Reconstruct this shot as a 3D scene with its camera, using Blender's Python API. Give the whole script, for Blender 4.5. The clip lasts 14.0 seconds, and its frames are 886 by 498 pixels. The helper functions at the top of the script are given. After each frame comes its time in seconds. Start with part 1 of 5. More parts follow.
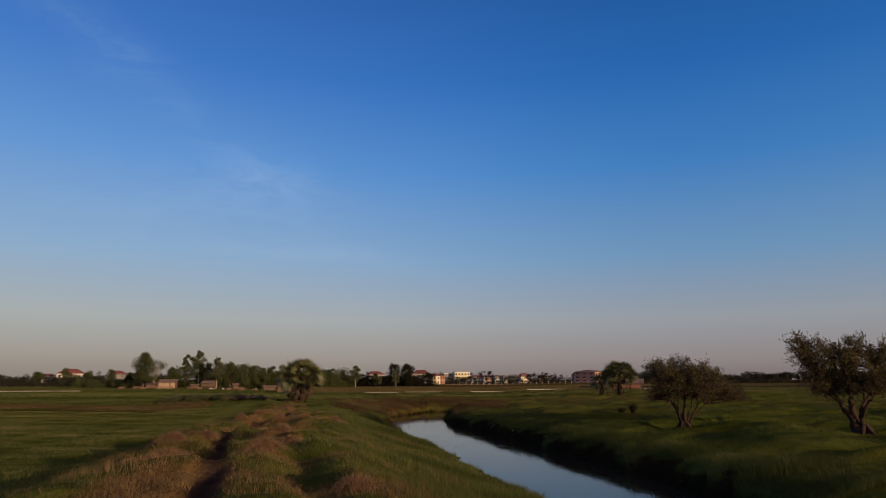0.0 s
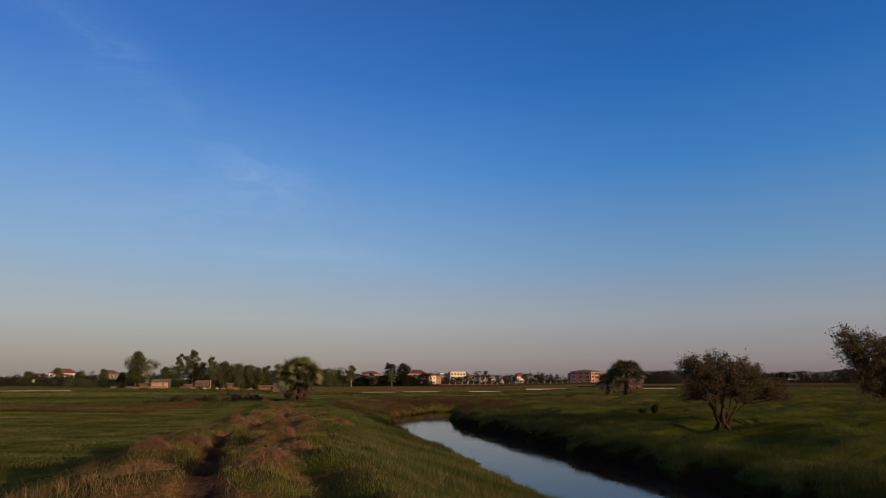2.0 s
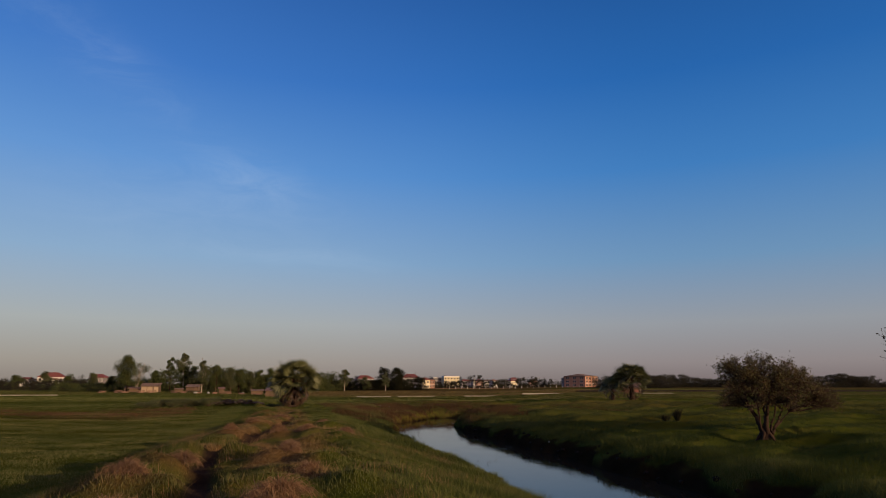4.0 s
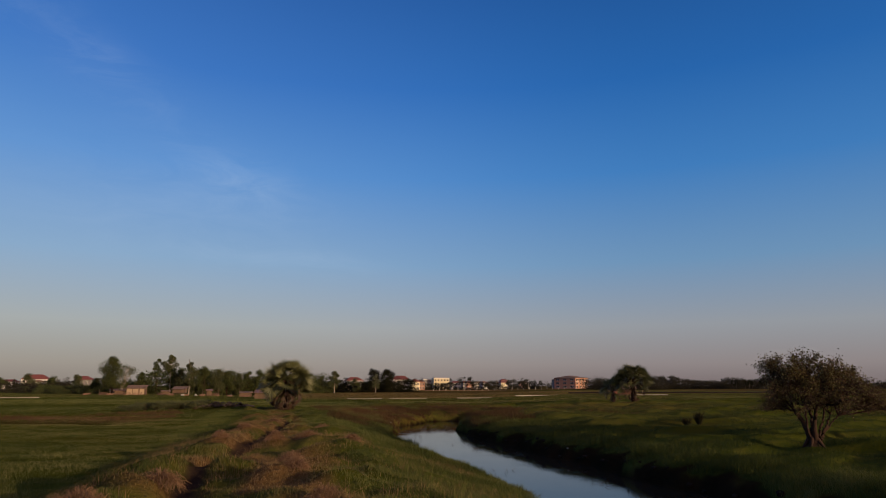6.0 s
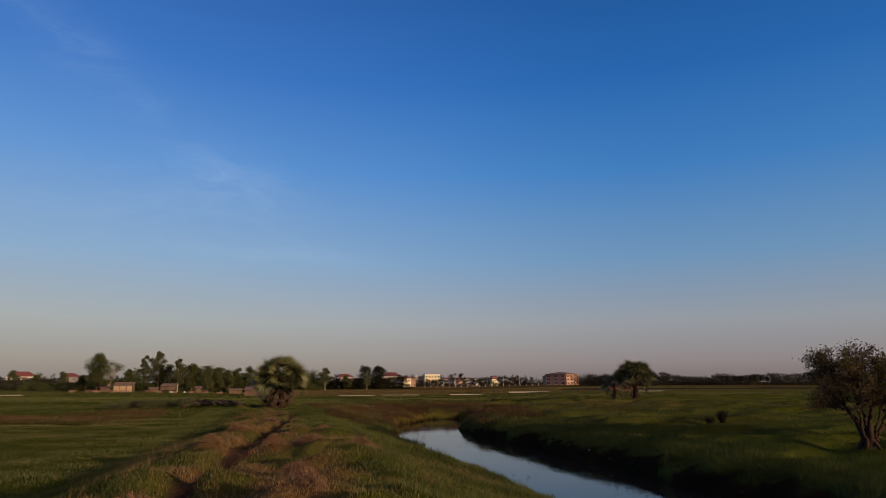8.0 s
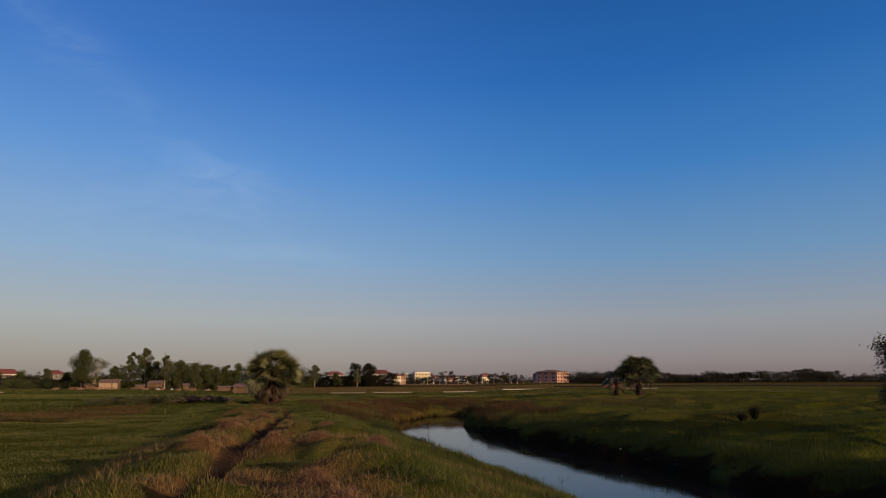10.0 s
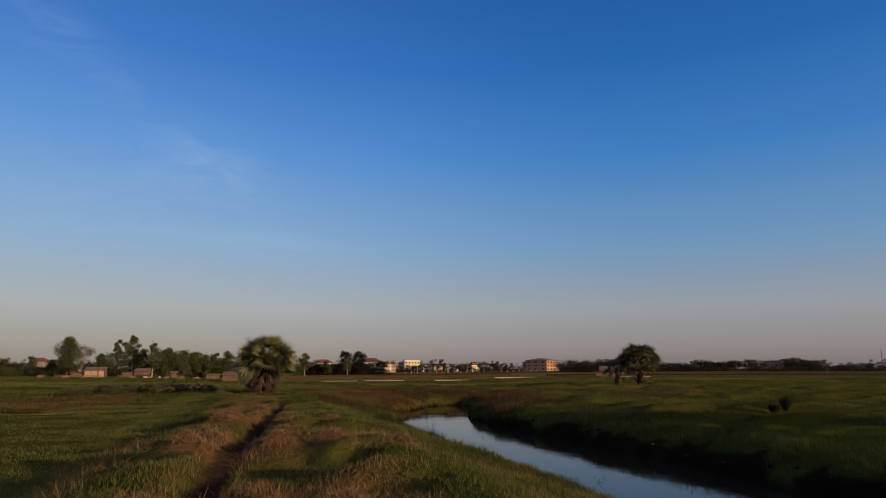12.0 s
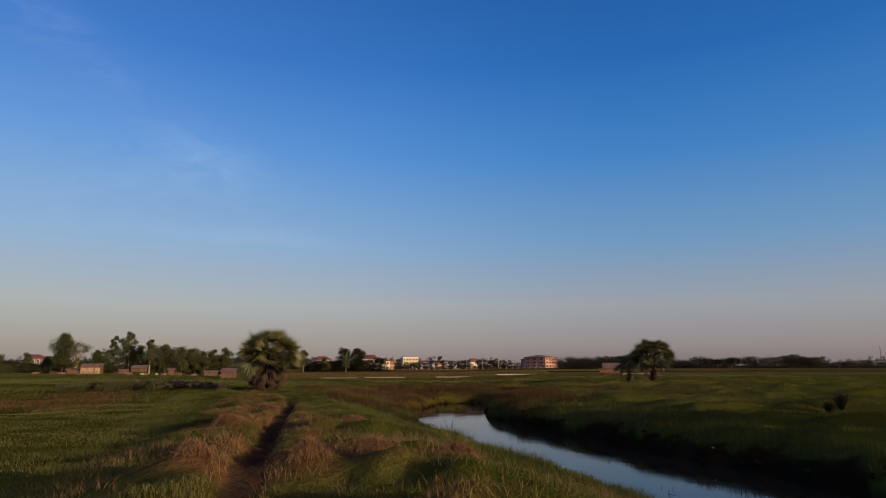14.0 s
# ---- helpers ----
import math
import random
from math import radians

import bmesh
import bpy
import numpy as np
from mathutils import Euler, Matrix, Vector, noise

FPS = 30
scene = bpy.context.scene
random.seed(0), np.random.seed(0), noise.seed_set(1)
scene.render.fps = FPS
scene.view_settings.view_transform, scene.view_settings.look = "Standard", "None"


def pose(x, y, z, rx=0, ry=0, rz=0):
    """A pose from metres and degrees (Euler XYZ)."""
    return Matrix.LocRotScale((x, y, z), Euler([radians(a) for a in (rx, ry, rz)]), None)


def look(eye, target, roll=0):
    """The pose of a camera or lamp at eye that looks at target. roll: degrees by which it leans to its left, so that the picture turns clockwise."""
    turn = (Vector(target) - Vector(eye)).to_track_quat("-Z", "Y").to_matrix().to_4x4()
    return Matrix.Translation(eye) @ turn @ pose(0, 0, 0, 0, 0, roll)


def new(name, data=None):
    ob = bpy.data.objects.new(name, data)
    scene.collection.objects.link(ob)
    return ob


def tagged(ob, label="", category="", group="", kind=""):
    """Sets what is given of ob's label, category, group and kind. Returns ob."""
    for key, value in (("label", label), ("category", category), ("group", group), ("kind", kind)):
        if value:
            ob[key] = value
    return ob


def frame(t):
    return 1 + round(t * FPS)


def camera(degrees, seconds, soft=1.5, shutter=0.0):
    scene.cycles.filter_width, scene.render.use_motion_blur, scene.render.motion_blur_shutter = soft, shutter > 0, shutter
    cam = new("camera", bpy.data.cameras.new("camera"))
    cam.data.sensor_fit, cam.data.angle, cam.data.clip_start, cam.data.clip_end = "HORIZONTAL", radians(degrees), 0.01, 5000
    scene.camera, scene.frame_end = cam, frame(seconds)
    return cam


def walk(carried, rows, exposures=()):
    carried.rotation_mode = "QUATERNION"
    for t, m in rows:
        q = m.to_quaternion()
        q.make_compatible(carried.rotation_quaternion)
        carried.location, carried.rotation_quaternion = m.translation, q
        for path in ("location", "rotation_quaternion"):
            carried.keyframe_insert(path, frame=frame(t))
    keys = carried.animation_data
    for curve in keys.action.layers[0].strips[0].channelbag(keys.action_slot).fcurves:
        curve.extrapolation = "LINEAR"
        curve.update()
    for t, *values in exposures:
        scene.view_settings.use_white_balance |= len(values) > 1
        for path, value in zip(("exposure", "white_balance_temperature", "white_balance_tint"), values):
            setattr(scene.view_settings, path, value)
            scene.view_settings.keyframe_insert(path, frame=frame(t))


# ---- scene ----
# the lens and the way along the bank
cam = camera(69.3, 14.0, soft=0.9)
PATH = [
    (0, (1.847, 4.673, 1.939), (2.268, 6.587, 2.338), -0.0),
    (0.5, (1.768, 5.472, 1.855), (2.191, 7.386, 2.255), 0.0),
    (1, (1.711, 6.38, 1.852), (2.139, 8.293, 2.246), -0.0),
    (1.5, (1.612, 7.24, 1.795), (2.045, 9.151, 2.195), -0.1),
    (2, (1.531, 8.04, 1.821), (1.967, 9.951, 2.22), 0.0),
    (2.5, (1.458, 8.803, 1.816), (1.899, 10.711, 2.223), -0.1),
    (3, (1.332, 9.576, 1.85), (1.777, 11.483, 2.256), -0.1),
    (5.5, (0.979, 13.789, 1.809), (1.46, 15.684, 2.23), 0.1),
    (6, (0.863, 14.498, 1.809), (1.351, 16.392, 2.226), 0.0),
    (6.5, (0.776, 15.249, 1.815), (1.266, 17.144, 2.226), -0.0),
    (7, (0.712, 15.995, 1.864), (1.207, 17.889, 2.27), -0.1),
    (7.5, (0.678, 16.743, 1.827), (1.181, 18.635, 2.234), -0.1),
    (8, (0.596, 17.48, 1.813), (1.114, 19.369, 2.22), -0.1),
    (10.5, (0.318, 21.7, 1.531), (0.877, 23.579, 1.926), -0.1),
    (11, (0.273, 22.378, 1.563), (0.846, 24.257, 1.943), -0.1),
    (11.5, (0.251, 23.135, 1.572), (0.833, 25.013, 1.942), -0.1),
    (12, (0.143, 23.894, 1.552), (0.725, 25.772, 1.918), 0.0),
    (12.5, (0.076, 24.755, 1.476), (0.662, 26.633, 1.838), 0.0),
    (13, (0.0, 25.542, 1.486), (0.586, 27.42, 1.844), -0.0),
    (13.5, (-0.122, 26.279, 1.474), (0.466, 28.157, 1.831), 0.0),
    (14, (-0.205, 27.061, 1.467), (0.385, 28.938, 1.824), -0.0),
]
walk(cam, [(t, look(eye, target, roll)) for t, eye, target, roll in PATH], [(0, -0.03), (2.5, -0.01), (5.5, -0.05), (8, -0.03), (11, -0.01), (12.5, 0.03), (14, 0.08)])

# ---- sky and sun ----
SUN_AZ, SUN_EL = radians(142), radians(8.8)
SUN_DIR = Vector((math.sin(SUN_AZ) * math.cos(SUN_EL), math.cos(SUN_AZ) * math.cos(SUN_EL), math.sin(SUN_EL)))
sun_data = bpy.data.lights.new("sun", "SUN")
sun_data.energy, sun_data.angle, sun_data.color = 4.4, radians(0.6), (1.0, 0.72, 0.44)
sun = new("sun", sun_data)
sun.matrix_world = look(SUN_DIR * 100, (0, 0, 0))


def lin(r, g, b):
    """Linear colour from 0 to 255 display values."""
    f = lambda v: v / 12.92 if v <= 0.04045 else ((v + 0.055) / 1.055) ** 2.4
    return (f(r / 255), f(g / 255), f(b / 255), 1.0)


class Nodes:
    """A short hand for building node trees."""

    def __init__(self, tree):
        self.tree = tree
        tree.nodes.clear()

    def add(self, kind, values=None):
        n = self.tree.nodes.new(kind)
        self.fill(n, values or {})
        return n

    def fill(self, n, values):
        for key, value in values.items():
            if isinstance(value, bpy.types.NodeSocket):
                self.tree.links.new(value, n.inputs[key])
            else:
                n.inputs[key].default_value = value

    def math(self, op, a, b=0.0, clamp=False):
        n = self.add("ShaderNodeMath", {0: a, 1: b})
        n.operation, n.use_clamp = op, clamp
        return n.outputs[0]

    def dot(self, a, b):
        n = self.add("ShaderNodeVectorMath", {0: a, 1: b})
        n.operation = "DOT_PRODUCT"
        return n.outputs["Value"]

    def span(self, v, lo, hi, smooth=False):
        n = self.add("ShaderNodeMapRange")
        n.interpolation_type = "SMOOTHSTEP" if smooth else "LINEAR"
        self.fill(n, {0: v, 1: lo, 2: hi})
        return n.outputs[0]

    def stored(self, name):
        n = self.add("ShaderNodeAttribute")
        n.attribute_name = name
        return n.outputs["Fac"]

    def mix(self, fac, a, b, blend="MIX"):
        n = self.add("ShaderNodeMix")
        n.data_type, n.blend_type = "RGBA", blend
        self.fill(n, {0: fac, 6: a, 7: b})
        return n.outputs[2]

    def ramp(self, fac, stops, interpolation="LINEAR"):
        n = self.add("ShaderNodeValToRGB", {0: fac})
        n.color_ramp.interpolation = interpolation
        while len(n.color_ramp.elements) < len(stops):
            n.color_ramp.elements.new(0.5)
        for e, (at, colour) in zip(n.color_ramp.elements, stops):
            e.position, e.color = at, colour
        return n.outputs[0]

    def noise(self, scale, detail=4.0, rough=0.55, vector=None, distortion=0.0):
        v = {"Scale": scale, "Detail": detail, "Roughness": rough, "Distortion": distortion}
        if vector is not None:
            v["Vector"] = vector
        return self.add("ShaderNodeTexNoise", v).outputs[0]


# thin wisps: middle, direction along, half length, half width, strength
CLOUDS = [((-0.053, 0.954, 0.294), (0.11, 0.0, -0.035), 0.085, 0.034, 0.19),
          ((0.018, 0.982, 0.187), (0.16, 0.0, -0.012), 0.12, 0.016, 0.15),
          ((-0.255, 0.868, 0.426), (0.09, 0.04, -0.05), 0.13, 0.035, 0.14),
          ((-0.16, 0.955, 0.25), (0.15, 0.02, -0.01), 0.20, 0.07, 0.11)]


def make_world():
    world = bpy.data.worlds.new("sky")
    scene.world = world
    world.use_nodes = True
    n = Nodes(world.node_tree)
    out = n.add("ShaderNodeOutputWorld")
    sky = n.add("ShaderNodeTexSky")
    sky.sky_type, sky.sun_disc, sky.sun_elevation, sky.sun_rotation = "NISHITA", False, SUN_EL, SUN_AZ
    sky.altitude, sky.air_density, sky.dust_density, sky.ozone_density = 50.0, 1.2, 2.0, 2.0
    way = n.add("ShaderNodeTexCoord").outputs["Generated"]
    xyz = n.add("ShaderNodeSeparateXYZ", {0: way})
    up = n.math("MULTIPLY", xyz.outputs[2], 1.6, clamp=True)
    deep = n.ramp(up, [(0.0, lin(127, 114, 116)), (0.05, lin(147, 137, 140)), (0.14, lin(152, 155, 165)), (0.29, lin(110, 149, 190)),
                       (0.50, lin(60, 125, 194)), (0.70, lin(31, 100, 176)), (0.88, lin(24, 84, 155)), (1.0, lin(24, 72, 138))])
    pale = n.ramp(up, [(0.0, lin(138, 128, 121)), (0.05, lin(154, 147, 140)), (0.14, lin(162, 166, 168)), (0.29, lin(133, 164, 197)),
                       (0.50, lin(92, 143, 205)), (0.70, lin(58, 115, 192)), (0.88, lin(46, 99, 175)), (1.0, lin(36, 82, 150))])
    side = n.dot(way, (-0.62, 0.78, 0.0))
    side = n.span(side, 0.25, 0.98, True)
    base = n.mix(side, deep, pale)
    dim = n.span(n.dot(way, (0.88, 0.48, 0.0)), 0.55, 0.98, True)
    base = n.mix(n.math("MULTIPLY", dim, 0.24), base, n.mix(1.0, base, (0.55, 0.61, 0.54, 1), "MULTIPLY"))
    glow = n.span(n.dot(way, tuple(SUN_DIR)), 0.0, 1.0, True)
    base = n.mix(n.math("MULTIPLY", glow, glow), base, (0.85, 0.48, 0.23, 1))
    # thin high cloud
    grain = n.noise(9.0, 6.0, 0.65, n.add("ShaderNodeMapping", {0: way, "Rotation": (0.0, 0.35, 0.0), "Scale": (1.0, 1.0, 3.2)}).outputs[0], 0.8)
    grain = n.span(grain, 0.40, 0.75)
    cloud = 0.0
    for middle, along, long, thin, much in CLOUDS:
        off = n.add("ShaderNodeVectorMath", {0: way, 1: middle})
        off.operation = "SUBTRACT"
        a = Vector(along).normalized()
        across = a.cross(Vector(middle)).normalized()
        u = n.math("DIVIDE", n.dot(off.outputs[0], tuple(a)), long)
        v = n.math("DIVIDE", n.dot(off.outputs[0], tuple(across)), thin)
        near = n.math("EXPONENT", n.math("MULTIPLY", n.math("ADD", n.math("MULTIPLY", u, u), n.math("MULTIPLY", v, v)), -1.0))
        cloud = n.math("ADD", cloud, n.math("MULTIPLY", near, much))
    base = n.mix(n.math("MULTIPLY", n.math("ADD", n.math("MULTIPLY", grain, 0.8), 0.2), cloud), base, lin(186, 204, 228))
    total = n.mix(1.0, base, n.mix(1.0, sky.outputs[0], (0.012, 0.012, 0.012, 1), "MULTIPLY"), "ADD")
    bg = n.add("ShaderNodeBackground", {0: total, 1: 1.0})
    world.node_tree.links.new(bg.outputs[0], out.inputs[0])


make_world()


# ---- materials ----
def material(name, rough=0.8, metal=0.0):
    m = bpy.data.materials.new(name)
    m.use_nodes = True
    n = Nodes(m.node_tree)
    out = n.add("ShaderNodeOutputMaterial")
    b = n.add("ShaderNodeBsdfPrincipled", {"Roughness": rough, "Metallic": metal, "Specular IOR Level": 0.15 if rough > 0.5 else 0.5})
    m.node_tree.links.new(b.outputs[0], out.inputs[0])
    return m, n, b


def worn(name, colour, dark=0.6, scale=1.0, rough=0.8, bump=0.3, fine=14.0, metal=0.0):
    """A surface of one colour with stains, grain and fine relief, in metres."""
    m, n, b = material(name, rough, metal)
    at = n.add("ShaderNodeTexCoord").outputs["Object"]
    big = n.noise(scale, 5, 0.6, at)
    small = n.noise(scale * fine, 3, 0.6, at)
    rnd = n.add("ShaderNodeObjectInfo").outputs["Random"]
    c = n.mix(n.math("MULTIPLY", big, 1.0), tuple(v * dark for v in colour[:3]) + (1,), colour[:3] + (1,))
    c = n.mix(n.math("MULTIPLY", small, 0.35), c, tuple(v * 0.55 for v in colour[:3]) + (1,))
    hsv = n.add("ShaderNodeHueSaturation", {"Value": n.math("ADD", n.math("MULTIPLY", rnd, 0.25), 0.88), "Color": c})
    n.tree.links.new(hsv.outputs[0], b.inputs["Base Color"])
    if bump:
        bp = n.add("ShaderNodeBump", {"Strength": bump, "Distance": 0.02, "Height": small})
        n.tree.links.new(bp.outputs[0], b.inputs["Normal"])
    return m


def leafy(name, greens, dry, spec=0.06, rough=0.85, through_light=0.35):
    """Blades and leaves: colours picked by the stored tint, turned to straw by the stored dryness."""
    m, n, b = material(name, rough)
    tint = n.stored("tint")
    dryness = n.stored("dry")
    k = len(greens) - 1
    c = n.ramp(tint, [(i / k, g + (1,)) for i, g in enumerate(greens)])
    d = n.ramp(tint, [(0.0, dry[0] + (1,)), (1.0, dry[1] + (1,))])
    c = n.mix(dryness, c, d)
    n.tree.links.new(c, b.inputs["Base Color"])
    b.inputs["Specular IOR Level"].default_value = spec
    if through_light:
        t = n.add("ShaderNodeBsdfTranslucent", {0: c})
        s = n.add("ShaderNodeMixShader", {0: through_light, 1: b.outputs[0], 2: t.outputs[0]})
        out = [x for x in n.tree.nodes if x.type == "OUTPUT_MATERIAL"][0]
        n.tree.links.new(s.outputs[0], out.inputs[0])
    return m


def ground_material():
    m, n, b = material("earth_and_turf", 0.95)
    at = n.add("ShaderNodeTexCoord").outputs["Object"]
    dry = n.stored("dry")
    bare = n.stored("bare")
    big, mid, fine = n.noise(0.07, 5, 0.6, at), n.noise(0.9, 5, 0.65, at), n.noise(9.0, 4, 0.7, at)
    far = n.noise(0.012, 4, 0.6, at)
    streak = n.noise(1.0, 4, 0.6, n.add("ShaderNodeMapping", {0: at, "Scale": (0.05, 0.22, 1)}).outputs[0])
    green = n.ramp(mid, [(0.3, (0.036, 0.049, 0.010, 1)), (0.5, (0.064, 0.081, 0.014, 1)), (0.72, (0.096, 0.110, 0.022, 1))])
    green = n.mix(n.span(streak, 0.42, 0.66), green, (0.055, 0.064, 0.006, 1))
    green = n.mix(n.span(far, 0.5, 0.68), green, (0.11, 0.095, 0.028, 1))
    straw = n.ramp(fine, [(0.3, (0.075, 0.042, 0.016, 1)), (0.55, (0.15, 0.085, 0.034, 1)), (0.75, (0.22, 0.135, 0.058, 1))])
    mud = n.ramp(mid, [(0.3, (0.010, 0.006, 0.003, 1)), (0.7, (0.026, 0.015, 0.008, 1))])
    c = n.mix(n.math("ADD", dry, n.math("MULTIPLY", n.math("SUBTRACT", mid, 0.5), 0.7), clamp=True), green, straw)
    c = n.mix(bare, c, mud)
    # trail earth, set darker than trodden soil to hold the rut's shade
    c = n.mix(n.stored("worn"), c, n.ramp(mid, [(0.3, (0.026, 0.016, 0.012, 1)), (0.7, (0.052, 0.033, 0.025, 1))]))
    c = n.mix(n.math("MULTIPLY", fine, 0.35), c, (0.014, 0.013, 0.005, 1))
    n.tree.links.new(c, b.inputs["Base Color"])
    b.inputs["Specular IOR Level"].default_value = 0.0
    h = n.math("ADD", n.math("MULTIPLY", mid, 1.0), n.math("MULTIPLY", fine, 0.35))
    bp = n.add("ShaderNodeBump", {"Strength": 1.0, "Distance": 0.16, "Height": h})
    n.tree.links.new(bp.outputs[0], b.inputs["Normal"])
    return m


def water_material():
    m, n, b = material("still_water", 0.04)
    b.inputs["Base Color"].default_value = (0.018, 0.016, 0.012, 1)
    b.inputs["IOR"].default_value = 1.22
    at = n.add("ShaderNodeTexCoord").outputs["Object"]
    w = n.noise(2.2, 3, 0.5, n.add("ShaderNodeMapping", {0: at, "Scale": (1.0, 0.45, 1)}).outputs[0])
    bp = n.add("ShaderNodeBump", {"Strength": 0.035, "Distance": 0.05, "Height": w})
    n.tree.links.new(bp.outputs[0], b.inputs["Normal"])
    film = n.noise(0.5, 4, 0.6, at)
    n.tree.links.new(n.ramp(film, [(0.4, (0.03, 0.03, 0.03, 1)), (0.7, (0.10, 0.10, 0.10, 1))]), b.inputs["Roughness"])
    return m


M_GROUND, M_WATER = ground_material(), water_material()
M_GRASS = leafy("grass", [(0.031, 0.047, 0.012), (0.062, 0.083, 0.020), (0.106, 0.120, 0.034)], [(0.115, 0.070, 0.032), (0.24, 0.152, 0.072)])
M_PADDY = leafy("paddy_grass", [(0.050, 0.066, 0.018), (0.092, 0.112, 0.030), (0.150, 0.160, 0.050)], [(0.125, 0.072, 0.034), (0.25, 0.155, 0.075)])
M_SEDGE = leafy("brown_sedge", [(0.040, 0.036, 0.014), (0.062, 0.048, 0.020), (0.090, 0.070, 0.032)], [(0.070, 0.034, 0.017), (0.125, 0.066, 0.035)])
M_STRAW = leafy("straw", [(0.13, 0.074, 0.042), (0.225, 0.135, 0.080), (0.34, 0.222, 0.135)], [(0.15, 0.075, 0.038), (0.28, 0.165, 0.088)])
M_SCRUB = leafy("scrub_leaves", [(0.040, 0.036, 0.016), (0.086, 0.076, 0.032), (0.165, 0.142, 0.066)], [(0.06, 0.036, 0.020), (0.10, 0.062, 0.036)])
M_LEAF = leafy("tree_leaves", [(0.034, 0.042, 0.016), (0.066, 0.078, 0.027), (0.108, 0.116, 0.042)], [(0.09, 0.06, 0.03), (0.14, 0.10, 0.05)])
M_LEAF_PALE = leafy("pale_tree_leaves", [(0.050, 0.058, 0.026), (0.085, 0.094, 0.042), (0.13, 0.13, 0.065)], [(0.12, 0.09, 0.05), (0.16, 0.12, 0.07)])
M_LEAF_DARK = leafy("dark_tree_leaves", [(0.009, 0.010, 0.006), (0.017, 0.018, 0.009), (0.029, 0.028, 0.014)], [(0.05, 0.035, 0.02), (0.07, 0.05, 0.03)])
# dark leaves lightened and greyed: the haze over far trees is in this colour
M_HAZED_WOOD = leafy("hazed_wood_leaves", [(0.022, 0.021, 0.015), (0.036, 0.034, 0.023), (0.060, 0.054, 0.036)], [(0.06, 0.045, 0.03), (0.08, 0.06, 0.04)])
M_BARK = worn("bark", (0.056, 0.031, 0.022), 0.3, 5.0, 0.9, 1.0, 7)
M_TWIG = worn("twigs", (0.085, 0.054, 0.038), 0.5, 4.0, 0.9, 0.3, 9)
M_PALE_BARK = worn("pale_bark", (0.42, 0.34, 0.27), 0.6, 2.0, 0.85, 0.4, 9)
M_WALL_YELLOW = worn("yellow_render", (0.74, 0.63, 0.42), 0.85, 0.3, 0.85, 0.1)
M_WALL_WHITE = worn("white_render", (0.66, 0.61, 0.58), 0.82, 0.3, 0.85, 0.1)
M_WALL_ORANGE = worn("brick_render", (0.40, 0.20, 0.14), 0.8, 0.3, 0.9, 0.2)
M_WALL_GREY = worn("grey_render", (0.24, 0.215, 0.21), 0.75, 0.3, 0.9, 0.2)
M_ROOF_RED = worn("red_roof", (0.21, 0.070, 0.058), 0.7, 0.5, 0.7, 0.3)
M_ROOF_GREY = worn("grey_roof_sheet", (0.25, 0.165, 0.115), 0.65, 0.6, 0.9, 0.3)
M_ROOF_RUST = worn("rusty_roof_sheet", (0.26, 0.15, 0.11), 0.6, 0.8, 0.7, 0.3)
M_GLASS = worn("dark_window_glass", (0.035, 0.038, 0.042), 0.8, 0.5, 0.15, 0.0)
M_PANEL = worn("tan_wall_panels", (0.40, 0.29, 0.20), 0.75, 0.9, 0.85, 0.2)
M_BOARD = worn("weathered_boards", (0.165, 0.105, 0.072), 0.55, 1.2, 0.9, 0.4)
M_RED_PAINT = worn("faded_red_paint", (0.26, 0.10, 0.075), 0.7, 0.8, 0.8, 0.2)
M_CONCRETE = worn("pale_concrete", (0.44, 0.39, 0.33), 0.75, 0.5, 0.9, 0.3)
M_DARK_STEM = worn("grey_bark", (0.13, 0.105, 0.085), 0.6, 2.0, 0.9, 0.4, 9)
M_WHITE = worn("white_plastic", (0.40, 0.38, 0.36), 0.8, 6.0, 0.5, 0.1)
M_HEAP = worn("dry_clods", (0.120, 0.094, 0.080), 0.5, 1.5, 0.95, 0.6, 6)
M_SOIL = worn("dark_soil", (0.022, 0.015, 0.010), 0.5, 1.5, 0.95, 0.8, 6)


# ---- mesh helpers ----
def mesh_np(name, verts, faces, mats, smooth=False, index=None, **values):
    """A mesh from arrays of corners and of faces of one size, with values stored by corner."""
    verts, faces = np.asarray(verts, np.float32), np.asarray(faces, np.int32)
    me = bpy.data.meshes.new(name)
    k = faces.shape[1]
    me.vertices.add(len(verts))
    me.vertices.foreach_set("co", verts.ravel())
    me.loops.add(faces.size)
    me.loops.foreach_set("vertex_index", faces.ravel())
    me.polygons.add(len(faces))
    me.polygons.foreach_set("loop_start", np.arange(0, faces.size, k, dtype=np.int32))
    if index is not None:
        me.polygons.foreach_set("material_index", np.asarray(index, np.int32))
    me.polygons.foreach_set("use_smooth", np.full(len(faces), smooth))
    for key, v in values.items():
        me.attributes.new(key, "FLOAT", "POINT").data.foreach_set("value", np.asarray(v, np.float32))
    me.update(calc_edges=True)
    for m in mats if isinstance(mats, (list, tuple)) else [mats]:
        me.materials.append(m)
    return me


def part(name, bm, mat, parent=None, label=""):
    """Links a bmesh, or a finished mesh, as one object under its thing."""
    if isinstance(bm, bmesh.types.BMesh):
        me = bpy.data.meshes.new(name)
        bm.to_mesh(me)
        bm.free()
        me.materials.append(mat)
    else:
        me = bm
    ob = new(name, me)
    ob.parent = parent
    if label:
        ob["label"] = label
    return ob


